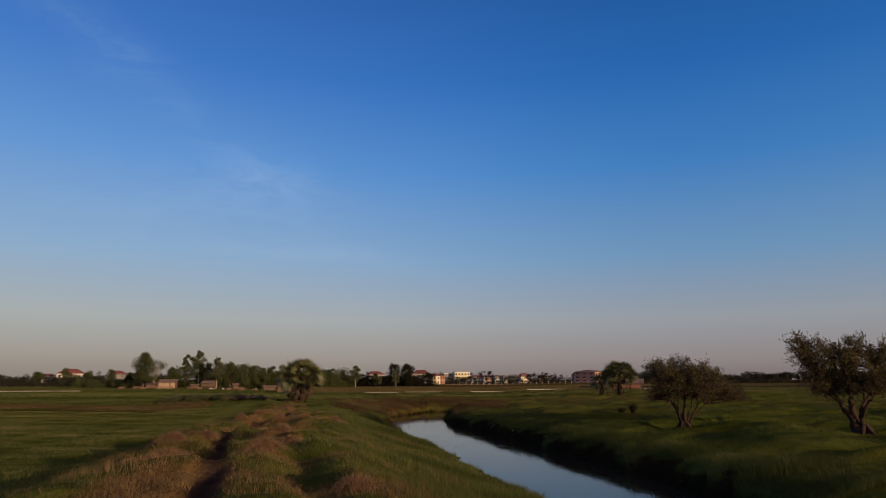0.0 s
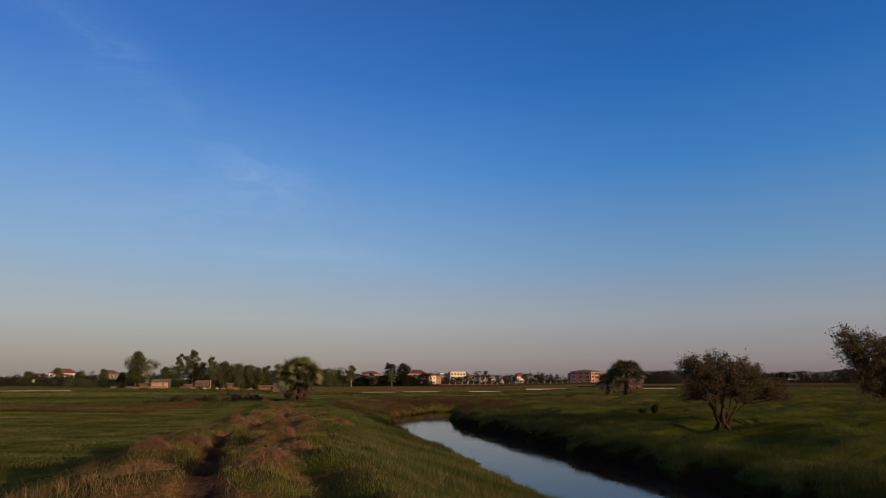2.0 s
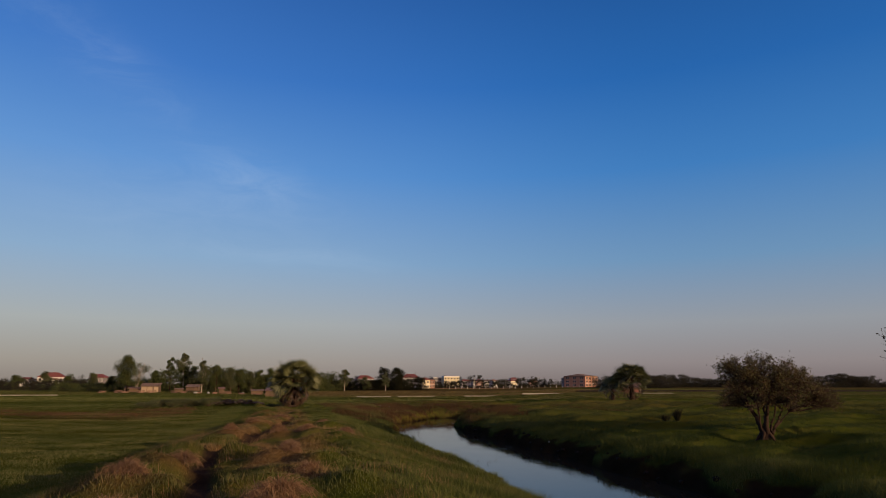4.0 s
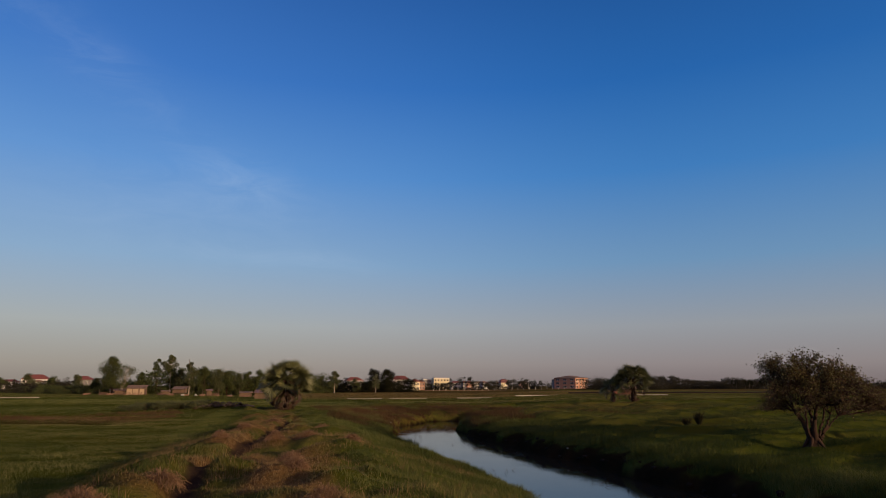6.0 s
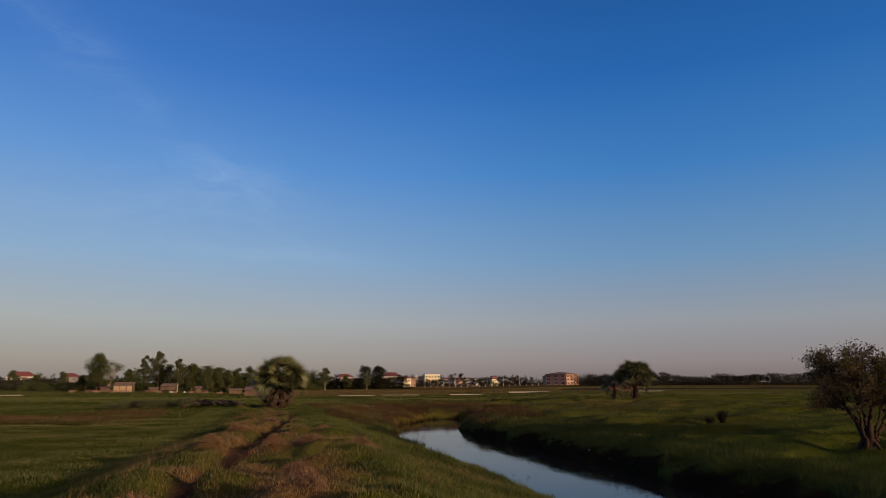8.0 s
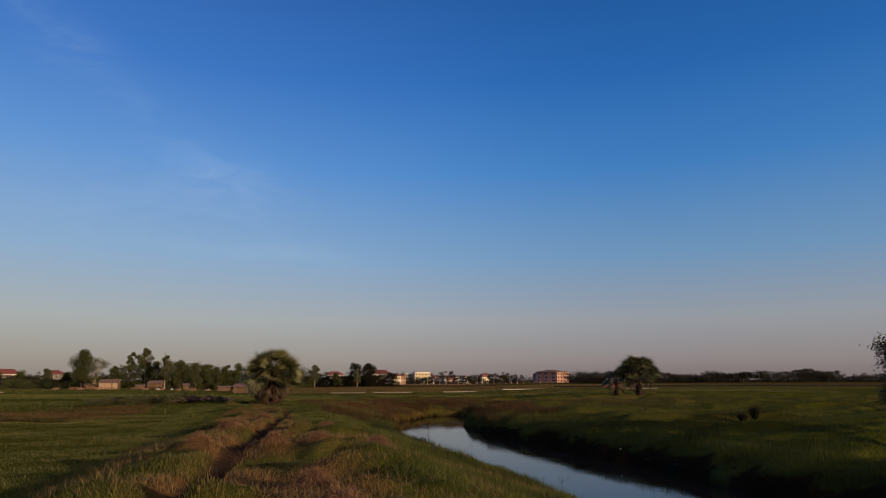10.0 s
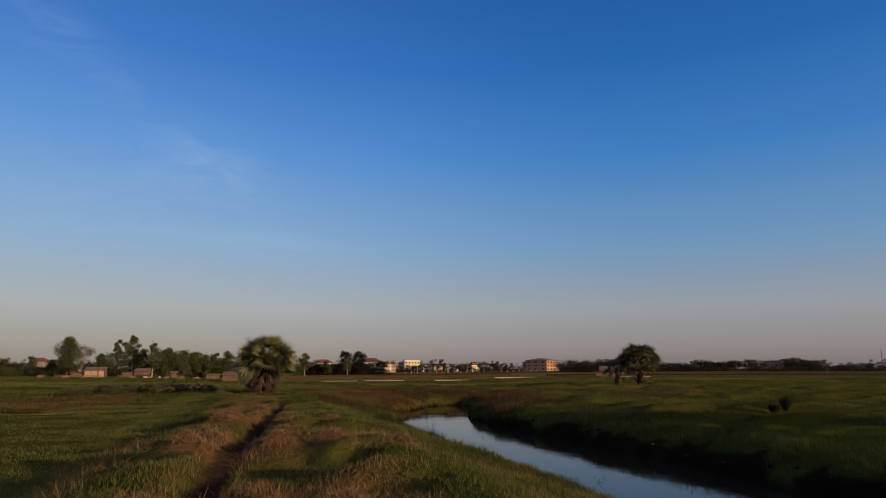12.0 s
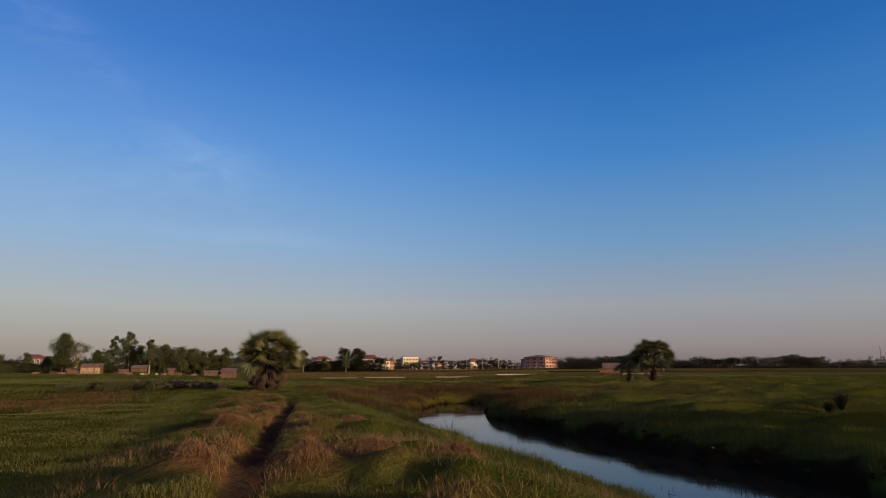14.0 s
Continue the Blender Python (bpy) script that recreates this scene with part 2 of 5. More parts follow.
def box(bm, x0, x1, y0, y1, z0, z1, bevel=0.0):
    vs = [bm.verts.new(p) for p in ((x0, y0, z0), (x1, y0, z0), (x1, y1, z0), (x0, y1, z0), (x0, y0, z1), (x1, y0, z1), (x1, y1, z1), (x0, y1, z1))]
    fs = [bm.faces.new([vs[i] for i in q]) for q in ((3, 2, 1, 0), (4, 5, 6, 7), (0, 1, 5, 4), (1, 2, 6, 5), (2, 3, 7, 6), (3, 0, 4, 7))]
    if bevel:
        bmesh.ops.bevel(bm, geom=list({e for f in fs for e in f.edges}), offset=bevel, segments=1, affect="EDGES")
    return bm


def block(x0, x1, y0, y1, z0, z1, bevel=0.0):
    return box(bmesh.new(), x0, x1, y0, y1, z0, z1, bevel)


def tube(points, radii, sides=6):
    """Corners and four-cornered faces of a tapering tube along points."""
    p = np.asarray(points, float)
    r = np.asarray(radii, float)
    d = np.gradient(p, axis=0)
    d /= np.linalg.norm(d, axis=1, keepdims=True) + 1e-9
    ref = np.where(np.abs(d[:, 2:3]) > 0.9, [[1.0, 0, 0]], [[0, 0, 1.0]])
    u = np.cross(d, ref)
    u /= np.linalg.norm(u, axis=1, keepdims=True) + 1e-9
    v = np.cross(d, u)
    a = np.linspace(0, 2 * np.pi, sides, endpoint=False)
    ring = u[:, None] * np.cos(a)[None, :, None] + v[:, None] * np.sin(a)[None, :, None]
    verts = (p[:, None] + ring * r[:, None, None]).reshape(-1, 3)
    i, j = np.meshgrid(np.arange(len(p) - 1), np.arange(sides), indexing="ij")
    k = (j + 1) % sides
    faces = np.stack([i * sides + j, i * sides + k, (i + 1) * sides + k, (i + 1) * sides + j], -1).reshape(-1, 4)
    return verts, faces


class Pile:
    """Gathers corners, faces and stored values of many small pieces into one mesh."""

    def __init__(self):
        self.v, self.f, self.n, self.values = [], [], 0, {}

    def put(self, verts, faces, **values):
        self.v.append(np.asarray(verts))
        self.f.append(np.asarray(faces) + self.n)
        self.n += len(verts)
        for key, value in values.items():
            self.values.setdefault(key, []).append(np.broadcast_to(value, len(verts)))

    def mesh(self, name, mats, smooth=False):
        return mesh_np(name, np.concatenate(self.v), np.concatenate(self.f), mats, smooth, **{k: np.concatenate(v) for k, v in self.values.items()})


TABLE = np.random.default_rng(7).random(256 * 256)


def vnoise(x, y, size, seed=0):
    """Smooth noise from 0 to 1 with humps of the given size in metres."""
    u, v = np.asarray(x, float) / size + seed * 17.3, np.asarray(y, float) / size + seed * 7.9
    i, j = np.floor(u), np.floor(v)
    a, b = u - i, v - j
    a, b = a * a * (3 - 2 * a), b * b * (3 - 2 * b)
    i, j = i.astype(np.int64) & 255, j.astype(np.int64) & 255
    p, q, nq = i << 8, ((i + 1) & 255) << 8, (j + 1) & 255
    low, high = TABLE.take(p | j), TABLE.take(p | nq)
    low = low + (TABLE.take(q | j) - low) * a
    high = high + (TABLE.take(q | nq) - high) * a
    return low + (high - low) * b


def fbm(x, y, size, seed=0, octaves=3):
    return sum(vnoise(x, y, size / 2**k, seed + k) / 2**k for k in range(octaves)) / sum(1 / 2**k for k in range(octaves))


def step(lo, hi, v):
    t = np.clip((v - lo) / (hi - lo), 0, 1)
    return t * t * (3 - 2 * t)


# ---- the lie of the land ----
# domes of dry grass: place, radius, height
SPOTS = [(-0.80, 37.9, 0.50, 0.28), (0.98, 38.2, 0.50, 0.40), (2.13, 38.5, 0.68, 0.44), (3.65, 38.5, 0.50, 0.30),
         (-0.95, 27.1, 0.70, 0.36), (1.35, 28.2, 0.62, 0.32), (1.35, 31.4, 0.60, 0.30), (1.15, 20.4, 0.75, 0.38), (-0.95, 20.6, 0.80, 0.36),
         (2.85, 15.8, 0.50, 0.18), (-1.35, 23.6, 0.60, 0.28), (2.5, 41.2, 0.55, 0.24), (-1.0, 41.2, 0.45, 0.24), (1.7, 24.9, 0.5, 0.26),
         (3.2, 46.5, 0.55, 0.22), (-0.4, 46.8, 0.5, 0.22), (1.0, 53.0, 0.6, 0.22)]

WATER = -1.9
CANAL_Y, CANAL_X = [-400, 62, 69, 75, 79.5, 82], [12.55, 12.55, 13.4, 15.4, 18.2, 20.5]
TRAIL_Y = [0, 16.5, 19, 24, 28, 31, 34.5, 37, 41.5, 46.5, 53, 60, 66, 74, 86]
TRAIL_X = [1.4, 0.38, 0.20, -0.26, -0.62, -0.64, -0.30, -0.08, 0.30, 0.80, 1.60, 2.45, 2.7, 2.3, 1.6]


def dyke_top(y):
    return np.interp(y, [0, 8, 15, 22, 27, 32, 38, 45, 63, 85, 100, 130], [0.40, 0.36, 0.27, 0.14, 0.10, 0.02, -0.14, -0.24, -0.46, -0.44, -0.55, -0.62])


def canal_gap(x, y):
    """Distance from the canal's middle line (negative: on the side of the bank that is walked on)."""
    cx = np.interp(y, CANAL_Y, CANAL_X)
    slope = np.interp(y, [62, 70, 80], [0.0, 0.25, 0.6])
    across = (x - cx) / np.sqrt(1 + slope**2)
    past = np.maximum(y - 80.5, 0)
    return np.where(past > 0, np.sign(x - cx) * np.hypot(x - 19.0, past) + 0.0, across)


def trail_gap(x, y):
    return np.abs(x - np.interp(y, TRAIL_Y, TRAIL_X) - 0.12 * (vnoise(x * 0, y, 1.7, 3) - 0.5))


def fall(x, y):
    """How far the land has sunk below the near fields."""
    most = np.interp(x / np.maximum(y, 1.0), [-0.4, -0.15, 0.05, 0.3, 0.45, 0.8], [0.7, 0.8, 2.2, 2.3, 0.8, 0.6])
    return most * np.interp(y, [85, 120, 160, 200, 300], [0.0, 0.3, 0.55, 0.75, 1.0])


def height(x, y):
    x, y = np.asarray(x, float), np.asarray(y, float)
    near = 1 - step(130, 190, np.hypot(x - 10, y - 40))
    field = np.where(x < 4, -0.56 - 0.20 * step(-18, -6, x) * (1 - step(52, 72, y)), -0.60) + near * (0.16 * (fbm(x, y, 7, 1) - 0.5) * np.where(x > 14, 1.9, 0.6) + 0.10 * (vnoise(x * 0.4, y, 1.4, 5) ** 2 - 0.33) * np.where(x > 14, 6.0, 0.4) + 0.10 * (vnoise(x, y, 0.7, 15) - 0.5) * np.where(x > 14, 1.9, 0.3))
    left = np.interp(y, [0, 20, 25, 30, 34, 40, 48, 56, 75, 90], [-2.2, -2.4, -2.6, -2.3, -1.75, -1.65, -1.1, -0.9, -1.6, -3.1])
    wob = 0.6 * (fbm(x * 0, y, 6, 9) - 0.5)
    on = step(left - 2.7 + wob, left + 0.8 + wob, x) * (1 - step(60, 105, y) * step(3, 8, x)) * (1 - step(100, 140, y)) * (1 - step(11, 14, x))
    z = field + on * (dyke_top(y) - field) + on**3 * (0.30 * (fbm(x, y, 3.0, 2) - 0.5) + 0.38 * (vnoise(x, y, 1.2, 4) ** 2 - 0.33) + 0.16 * (vnoise(x, y, 0.5, 14) - 0.5)
                      + 0.08 * np.exp(-(((x - left - 0.8) / 0.6) ** 2)))
    for sx, sy, sr, sh in SPOTS:
        z += 0.22 * sh * np.exp(-(((x - sx) ** 2 + (y - sy) ** 2) / (sr * 0.9) ** 2))
    # low bunds and ditches across the fields
    z += 0.28 * np.exp(-((y - 104 - 0.10 * x - 3 * vnoise(x, y, 30, 6)) / 2.2) ** 2) * step(-3, -12, x)
    z -= 0.30 * np.exp(-((y - 60 + 0.12 * x - 3 * vnoise(x, y, 14, 8)) / 1.6) ** 2) * step(-7, -11, x)
    z -= 0.35 * np.exp(-((y - 118 + 0.06 * x - 5 * vnoise(x, y, 25, 11)) / 1.6) ** 2) * step(58, 66, x) * near
    z += 0.34 * np.exp(-(((x + 3.8) / 3.0) ** 2 + ((y - 84.8) / 1.6) ** 2)) * (0.2 + 1.6 * vnoise(x, y, 0.9, 3))
    # the ground sinks a little round the feet of the scrub trees
    z -= 0.24 * np.exp(-(((x - 22.3) ** 2 + (y - 36.6) ** 2) / 7.0)) + 0.46 * np.exp(-(((x - 31.0) ** 2 + (y - 34.0) ** 2) / 12.0))
    # a hollow beside the trail
    z -= 0.24 * np.exp(-(((x - 2.0 + 0.06 * (y - 19)) / 0.42) ** 2)) * step(10, 14, y) * (1 - step(22, 27, y))
    # the foot trail
    z -= 0.18 * np.exp(-((trail_gap(x, y) / 0.34) ** 4)) * (1 - step(58, 70, y))
    # the canal
    g = canal_gap(x, y)
    a = np.abs(g) + 0.8 * (vnoise(x, y, 3.1, 12) - 0.5) + 0.5 * (vnoise(x, y, 0.9, 13) - 0.5)
    mild = np.interp(a, [0, 2.2, 2.75, 4.4, 6.6, 8.6, 10.0], [-2.7, -2.5, -1.95, -1.50, -0.80, -0.12, 0.35])
    steep = np.interp(a, [0, 2.2, 2.8, 2.95, 3.2, 3.9, 5.0, 6.6, 8.2, 9.2], [-2.7, -2.5, -1.95, -1.58, -1.34, -1.08, -0.90, -0.73, -0.58, 0.4])
    head = np.interp(a, [0, 2.2, 2.75, 3.0, 3.5, 5.0, 8.0, 10.0], [-2.7, -2.5, -1.95, -1.55, -1.22, -0.92, -0.62, 0.4])
    bank = np.where(g < 0, mild, steep)
    bank = bank + (head - bank) * step(58, 67, y)
    return np.minimum(z, bank) - fall(x, y)


def dryness(x, y):
    """How much of the growth has turned to straw, from 0 to 1."""
    x, y = np.asarray(x, float), np.asarray(y, float)
    on_dyke = step(-2.0, -0.7, x) * (1 - step(1.5, 3.2, x)) * (1 - step(62, 95, y))
    patches = step(0.46, 0.62, fbm(x * 1.15, y * 0.8, 2.0, 21))
    beside = np.exp(-((trail_gap(x, y) / 1.3) ** 2)) * 0.35
    d = on_dyke * np.clip(patches * 0.85 + beside * 0.6 + 0.05, 0, 1)
    d = np.maximum(d, 0.45 * step(-5, -9, x) * step(61, 66, y + 0.12 * x) * (1 - step(74, 84, y)) * step(0.36, 0.62, fbm(x * 0.6, y, 6, 23)))
    sedge = step(62, 72, y) * (1 - step(88, 104, y)) * step(5, 12, x) * (1 - step(40, 65, x + 0.4 * (y - 80)))
    d = np.maximum(d, 0.22 * sedge * step(0.25, 0.55, fbm(x, y, 8, 25)))
    d = np.maximum(d, 0.35 * step(64, 70, y) * (1 - step(80, 84, y)) * step(5.5, 7.5, x) * (1 - step(-2.2, -1.4, canal_gap(x, y))))
    d = np.maximum(d, 0.10 * step(0.52, 0.68, fbm(x, y, 22, 27)) * step(14, 20, x))
    for sx, sy, sr, _ in SPOTS:
        d = np.maximum(d, 0.85 * np.exp(-(((x - sx) ** 2 + (y - sy) ** 2) / (sr + 0.40) ** 2)))
    beyond = step(112, 125, y)
    d = np.maximum(d, 0.25 * beyond * step(0.52, 0.70, vnoise(x * 0.06, y, 6.0, 41)))
    d = np.maximum(d, 0.65 * step(236, 256, y) * step(-6, 10, x) * step(0.2, 0.5, vnoise(x * 0.1, y, 11.0, 43)))
    return np.clip(d + 0.03, 0, 1)


def bareness(x, y, z):
    x, y = np.asarray(x, float), np.asarray(y, float)
    z = z + fall(x, y)
    g, b = canal_gap(x, y), np.zeros_like(x)
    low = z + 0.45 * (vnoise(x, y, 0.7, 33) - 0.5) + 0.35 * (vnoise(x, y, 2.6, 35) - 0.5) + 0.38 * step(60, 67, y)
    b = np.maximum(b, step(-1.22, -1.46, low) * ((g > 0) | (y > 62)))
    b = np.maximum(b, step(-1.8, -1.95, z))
    b = np.maximum(b, 0.6 * np.exp(-(((x + 3.8) / 2.8) ** 2 + ((y - 84.5) / 1.4) ** 2) ** 2))
    b = np.maximum(b, 0.8 * step(-8, -12, x) * np.exp(-((y - 60 + 0.12 * x - 3 * vnoise(x, y, 14, 8)) / 1.9) ** 2))
    return np.clip(b, 0, 1)


def trodden(x, y):
    """The worn line of the foot trail, whose colour also holds its shade."""
    return np.exp(-((trail_gap(x, y) / 0.26) ** 4)) * (1 - step(62, 68, y)) * step(0.06, 0.3, vnoise(x, y, 1.1, 31) + 0.17)


def graded(lo, hi, fine_lo, fine_hi, fine, growth=1.16):
    """Grid lines: even within the fine stretch, ever wider apart outside it."""
    inner = list(np.arange(fine_lo, fine_hi + 1e-6, fine))
    s, v = fine, inner[-1]
    while v < hi:
        s *= growth
        v += s
        inner.append(v)
    s, v, before = fine, inner[0], []
    while v > lo:
        s *= growth
        v -= s
        before.append(v)
    return np.array(before[::-1] + inner)


def make_ground():
    coarse = graded(-4500, 4500, -30, 62, 0.55)
    xs = np.sort(np.unique(np.round(np.concatenate([coarse, np.arange(-4, 19, 0.19)]), 3)))
    ys = np.sort(np.unique(np.round(np.concatenate([graded(-1500, 4600, 6, 112, 0.42), np.arange(12, 50, 0.24)]), 3)))
    gx, gy = np.meshgrid(xs, ys)
    x, y = gx.ravel(), gy.ravel()
    i, j = np.meshgrid(np.arange(len(ys) - 1), np.arange(len(xs) - 1), indexing="ij")
    w = len(xs)
    faces = np.stack([i * w + j, i * w + j + 1, (i + 1) * w + j + 1, (i + 1) * w + j], -1).reshape(-1, 4)
    z = height(x, y)
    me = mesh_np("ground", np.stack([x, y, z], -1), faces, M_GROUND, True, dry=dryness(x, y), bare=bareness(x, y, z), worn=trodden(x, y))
    tagged(new("ground", me), "grassy paddy land with a worn dyke and dark muddy banks", "ground", kind="structure")
    # the water in the ditch
    wy = np.arange(-60, 84.1, 1.0)
    cx = np.interp(wy, CANAL_Y, CANAL_X)
    wide = np.interp(wy, [0, 70, 80, 84], [4.2, 4.4, 4.6, 4.2])
    verts = np.concatenate([np.stack([cx - wide, wy, 0 * wy + WATER], -1), np.stack([cx + wide, wy, 0 * wy + WATER], -1)])
    n = len(wy)
    a = np.arange(n - 1)
    me = mesh_np("water", verts, np.stack([a, a + n, a + n + 1, a + 1], -1), M_WATER, True)
    tagged(new("water", me), "still canal water mirroring the blue evening sky", "water", kind="structure")


make_ground()


# ---- grass ----
def blades(rng, x, y, z, tall, wide, dry, bend=0.5, joints=2):
    """Corners, faces and values of one blade at each place."""
    n = len(x)
    root = np.stack([x, y, z - 0.03], -1)
    turn = rng.random(n) * 2 * np.pi
    side = np.stack([np.cos(turn), np.sin(turn), 0 * turn], -1) * (wide / 2)[:, None]
    fall = rng.random(n) * 2 * np.pi
    lean = np.stack([np.cos(fall), np.sin(fall), 0 * fall], -1) * (tall * bend * rng.random(n))[:, None]
    up = np.array([0, 0, 1.0]) * tall[:, None]
    tint = np.clip(rng.normal(0.5, 0.15, n) + 1.5 * (fbm(x * 0.45, y, 1.9, 61) - 0.5) + 0.7 * (fbm(x, y, 9.0, 63) - 0.5), 0, 1)
    if joints == 1:
        v = np.stack([root - side, root + side, root + up * 0.9 + lean], 1)
        f = (np.arange(n) * 3)[:, None] + np.array([0, 1, 2])
        k = 3
    else:
        mid = root + up * 0.55 + lean * 0.3
        v = np.stack([root - side, root + side, mid - side * 0.7, mid + side * 0.7, root + up * 0.92 + lean], 1)
        f = ((np.arange(n) * 5)[:, None, None] + np.array([[0, 1, 3], [0, 3, 2], [2, 3, 4]])).reshape(-1, 3)
        k = 5
    return v.reshape(-1, 3), f, np.repeat(tint, k), np.repeat(np.clip(dry, 0, 1), k)


def meadow(name, label, seed, count, x0, x1, y0, y1, tall, wide, joints, rough, keep, power=1.35, bend=0.9, tone=0.0, straw=0.0, mat=M_GRASS):
    rng = np.random.default_rng(seed)
    x = rng.uniform(x0, x1, count)
    y = y0 + (y1 - y0) * rng.random(count) ** power
    clump = fbm(x * 0.6, y, 1.2, seed)
    ok = keep(x, y) & (rng.random(count) < 0.6 + 0.8 * clump)
    x, y, clump = x[ok], y[ok], clump[ok]
    z = height(x, y)
    ok = (np.maximum(bareness(x, y, z), trodden(x, y)) < 0.5 + 0.4 * (rng.random(len(x)) - 0.5)) & (z + fall(x, y) > WATER + 0.04)
    x, y, z, clump = x[ok], y[ok], z[ok], clump[ok]
    d = dryness(x, y)
    dry = np.clip(d * 0.75 + (rng.random(len(x)) < d * 0.5) * 0.4 * rng.random(len(x)) + 0.1 * rng.random(len(x)) + straw, 0, 1)
    t = tall(x, y) * ((1 - rough) * (0.6 + 0.8 * clump) + rough * (0.25 + 2.6 * clump**1.8)) * rng.uniform(0.55, 1.25, len(x))
    w = wide * (0.7 + 0.6 * rng.random(len(x))) * (1 + 0.020 * np.maximum(y - 18, 0))
    v, f, tint, dr = blades(rng, x, y, z, t, w, dry, bend, joints)
    me = mesh_np(name, v, f, mat, False, tint=np.clip(tint + tone, 0, 1), dry=dr)
    tagged(new(name, me), label, "grass", kind="stuff")


gap = canal_gap
meadow("bank_grass", "mixed green and straw-dry grass on the trodden dyke", 11, 250000, -4.2, 9.9, 14, 46,
       lambda x, y: 0.085 + 0.13 * step(4.5, 7.5, x), 0.0104, 2, 1.0, lambda x, y: gap(x, y) < -2.7, 1.2)
meadow("bank_grass", "mixed green and straw-dry grass on the far dyke", 15, 150000, -4.2, 10.5, 46, 84,
       lambda x, y: 0.12 + 0.12 * step(4.5, 7.5, x), 0.010, 1, 1.0, lambda x, y: gap(x, y) < -2.7, 1.1)
meadow("left_field_grass", "short green paddy grass on flat ground", 12, 270000, -28, -2.2, 19, 66,
       lambda x, y: 0.10 + 0 * x, 0.009, 1, 0.5, lambda x, y: x < -2.0, 1.5, 0.9, 0.10, 0.12, mat=M_PADDY)
meadow("right_field_grass", "uneven dark green pasture grass beside the canal", 13, 310000, 15.3, 66, 20, 88,
       lambda x, y: 0.17 + 0.12 * step(22, 16.5, x), 0.011, 1, 1.0, lambda x, y: gap(x, y) > 3.0, 1.4, 0.9, -0.30)
meadow("far_grass", "rough grass and brown sedge across distant fields", 14, 110000, 0, 115, 64, 165,
       lambda x, y: 0.12 + 0.14 * dryness(x, y) * step(0, 6, x), 0.018, 1, 0.0, lambda x, y: np.abs(gap(x, y)) > 2.9, 1.2, 0.9, 0.28, mat=M_PADDY)
meadow("distant_grass", "flat green fields reaching to the town edge", 16, 100000, -150, 260, 150, 420,
       lambda x, y: 0.20 + 0 * x, 0.045, 1, 0.0, lambda x, y: np.abs(x - 55) < 0.62 * y + 60, 1.2, 0.9, 0.15)
meadow("bank_sedge", "ragged brown sedge round the head of the canal", 17, 75000, 4.5, 27, 62, 94,
       lambda x, y: 0.34 + 0 * x, 0.013, 2, 1.0, lambda x, y: (np.abs(gap(x, y)) > 2.4) & (np.abs(gap(x, y)) < 8.0) & (fbm(x, y, 2.4, 71) > 0.40), 1.0, 1.0, -0.10, 0.35, mat=M_SEDGE)
meadow("marsh_sedge", "low reddish-brown sedge beyond the head of the canal", 30, 120000, 5, 72, 64, 102,
       lambda x, y: 0.24 + 0 * x, 0.014, 1, 1.0, lambda x, y: (np.abs(gap(x, y)) > 2.6) & (fbm(x * 0.5, y, 5.0, 83) > 0.36 + 0.012 * np.maximum(x - 16, 0)), 1.0, 0.9, 0.0, 0.20, mat=M_SEDGE)
meadow("edge_grass", "long grass hanging over the muddy canal edge", 18, 60000, 14.8, 18.2, 20, 76,
       lambda x, y: 0.24 + 0 * x, 0.010, 2, 1.0, lambda x, y: gap(x, y) > 2.85, 1.3, 1.2)
meadow("reed_band", "low reddish-brown reeds across the paddy", 19, 90000, -52, -5, 58, 106,
       lambda x, y: 0.24 + 0 * x, 0.016, 1, 1.0, lambda x, y: (dryness(x, y) > 0.15) & (fbm(x * 0.4, y, 2.5, 77) > 0.38), 1.0, 0.9, 0.1, 0.30, mat=M_SEDGE)
meadow("dry_stalks", "scattered long bleached grass stalks over the dyke", 20, 36000, -3.2, 8.6, 15, 46,
       lambda x, y: 0.20 + 0 * x, 0.0055, 2, 0.8, lambda x, y: (gap(x, y) < -3.4) & (fbm(x, y, 1.6, 73) > 0.46), 1.5, 1.5, 0.30, 0.75)
meadow("pasture_tussocks", "coarse taller tussocks dotted over the pasture", 22, 70000, 16, 60, 22, 88,
       lambda x, y: 0.20 + 0 * x, 0.012, 1, 1.0, lambda x, y: (gap(x, y) > 3.2) & (vnoise(x, y, 0.9, 75) > 0.70), 1.3, 0.8, -0.20)
meadow("far_paddy_grass", "sunlit short grass across distant paddies", 24, 100000, -75, 0, 64, 165,
       lambda x, y: 0.12 + 0 * x, 0.018, 1, 0.0, lambda x, y: np.abs(gap(x, y)) > 2.9, 1.2, 0.9, 0.28, mat=M_PADDY)
meadow("bank_tussocks", "longer bright tussocks on the canal slope", 26, 80000, 3.6, 10.0, 15, 62,
       lambda x, y: 0.22 + 0 * x, 0.0075, 2, 1.0, lambda x, y: (gap(x, y) < -2.75) & (vnoise(x, y, 0.8, 79) > 0.55), 1.5, 1.1, 0.15)
meadow("bank_grass", "trodden grass on the nearer dyke", 27, 90000, -4.2, 9.9, 0, 14.2,
       lambda x, y: 0.085 + 0.10 * step(4.5, 7.5, x), 0.010, 1, 1.0, lambda x, y: gap(x, y) < -2.7, 1.0)
meadow("left_field_grass", "short green paddy grass beside the dyke", 28, 70000, -28, -2.2, 0, 19.2,
       lambda x, y: 0.10 + 0 * x, 0.012, 1, 0.0, lambda x, y: x < -2.0, 1.0, 0.9, 0.10, mat=M_PADDY)
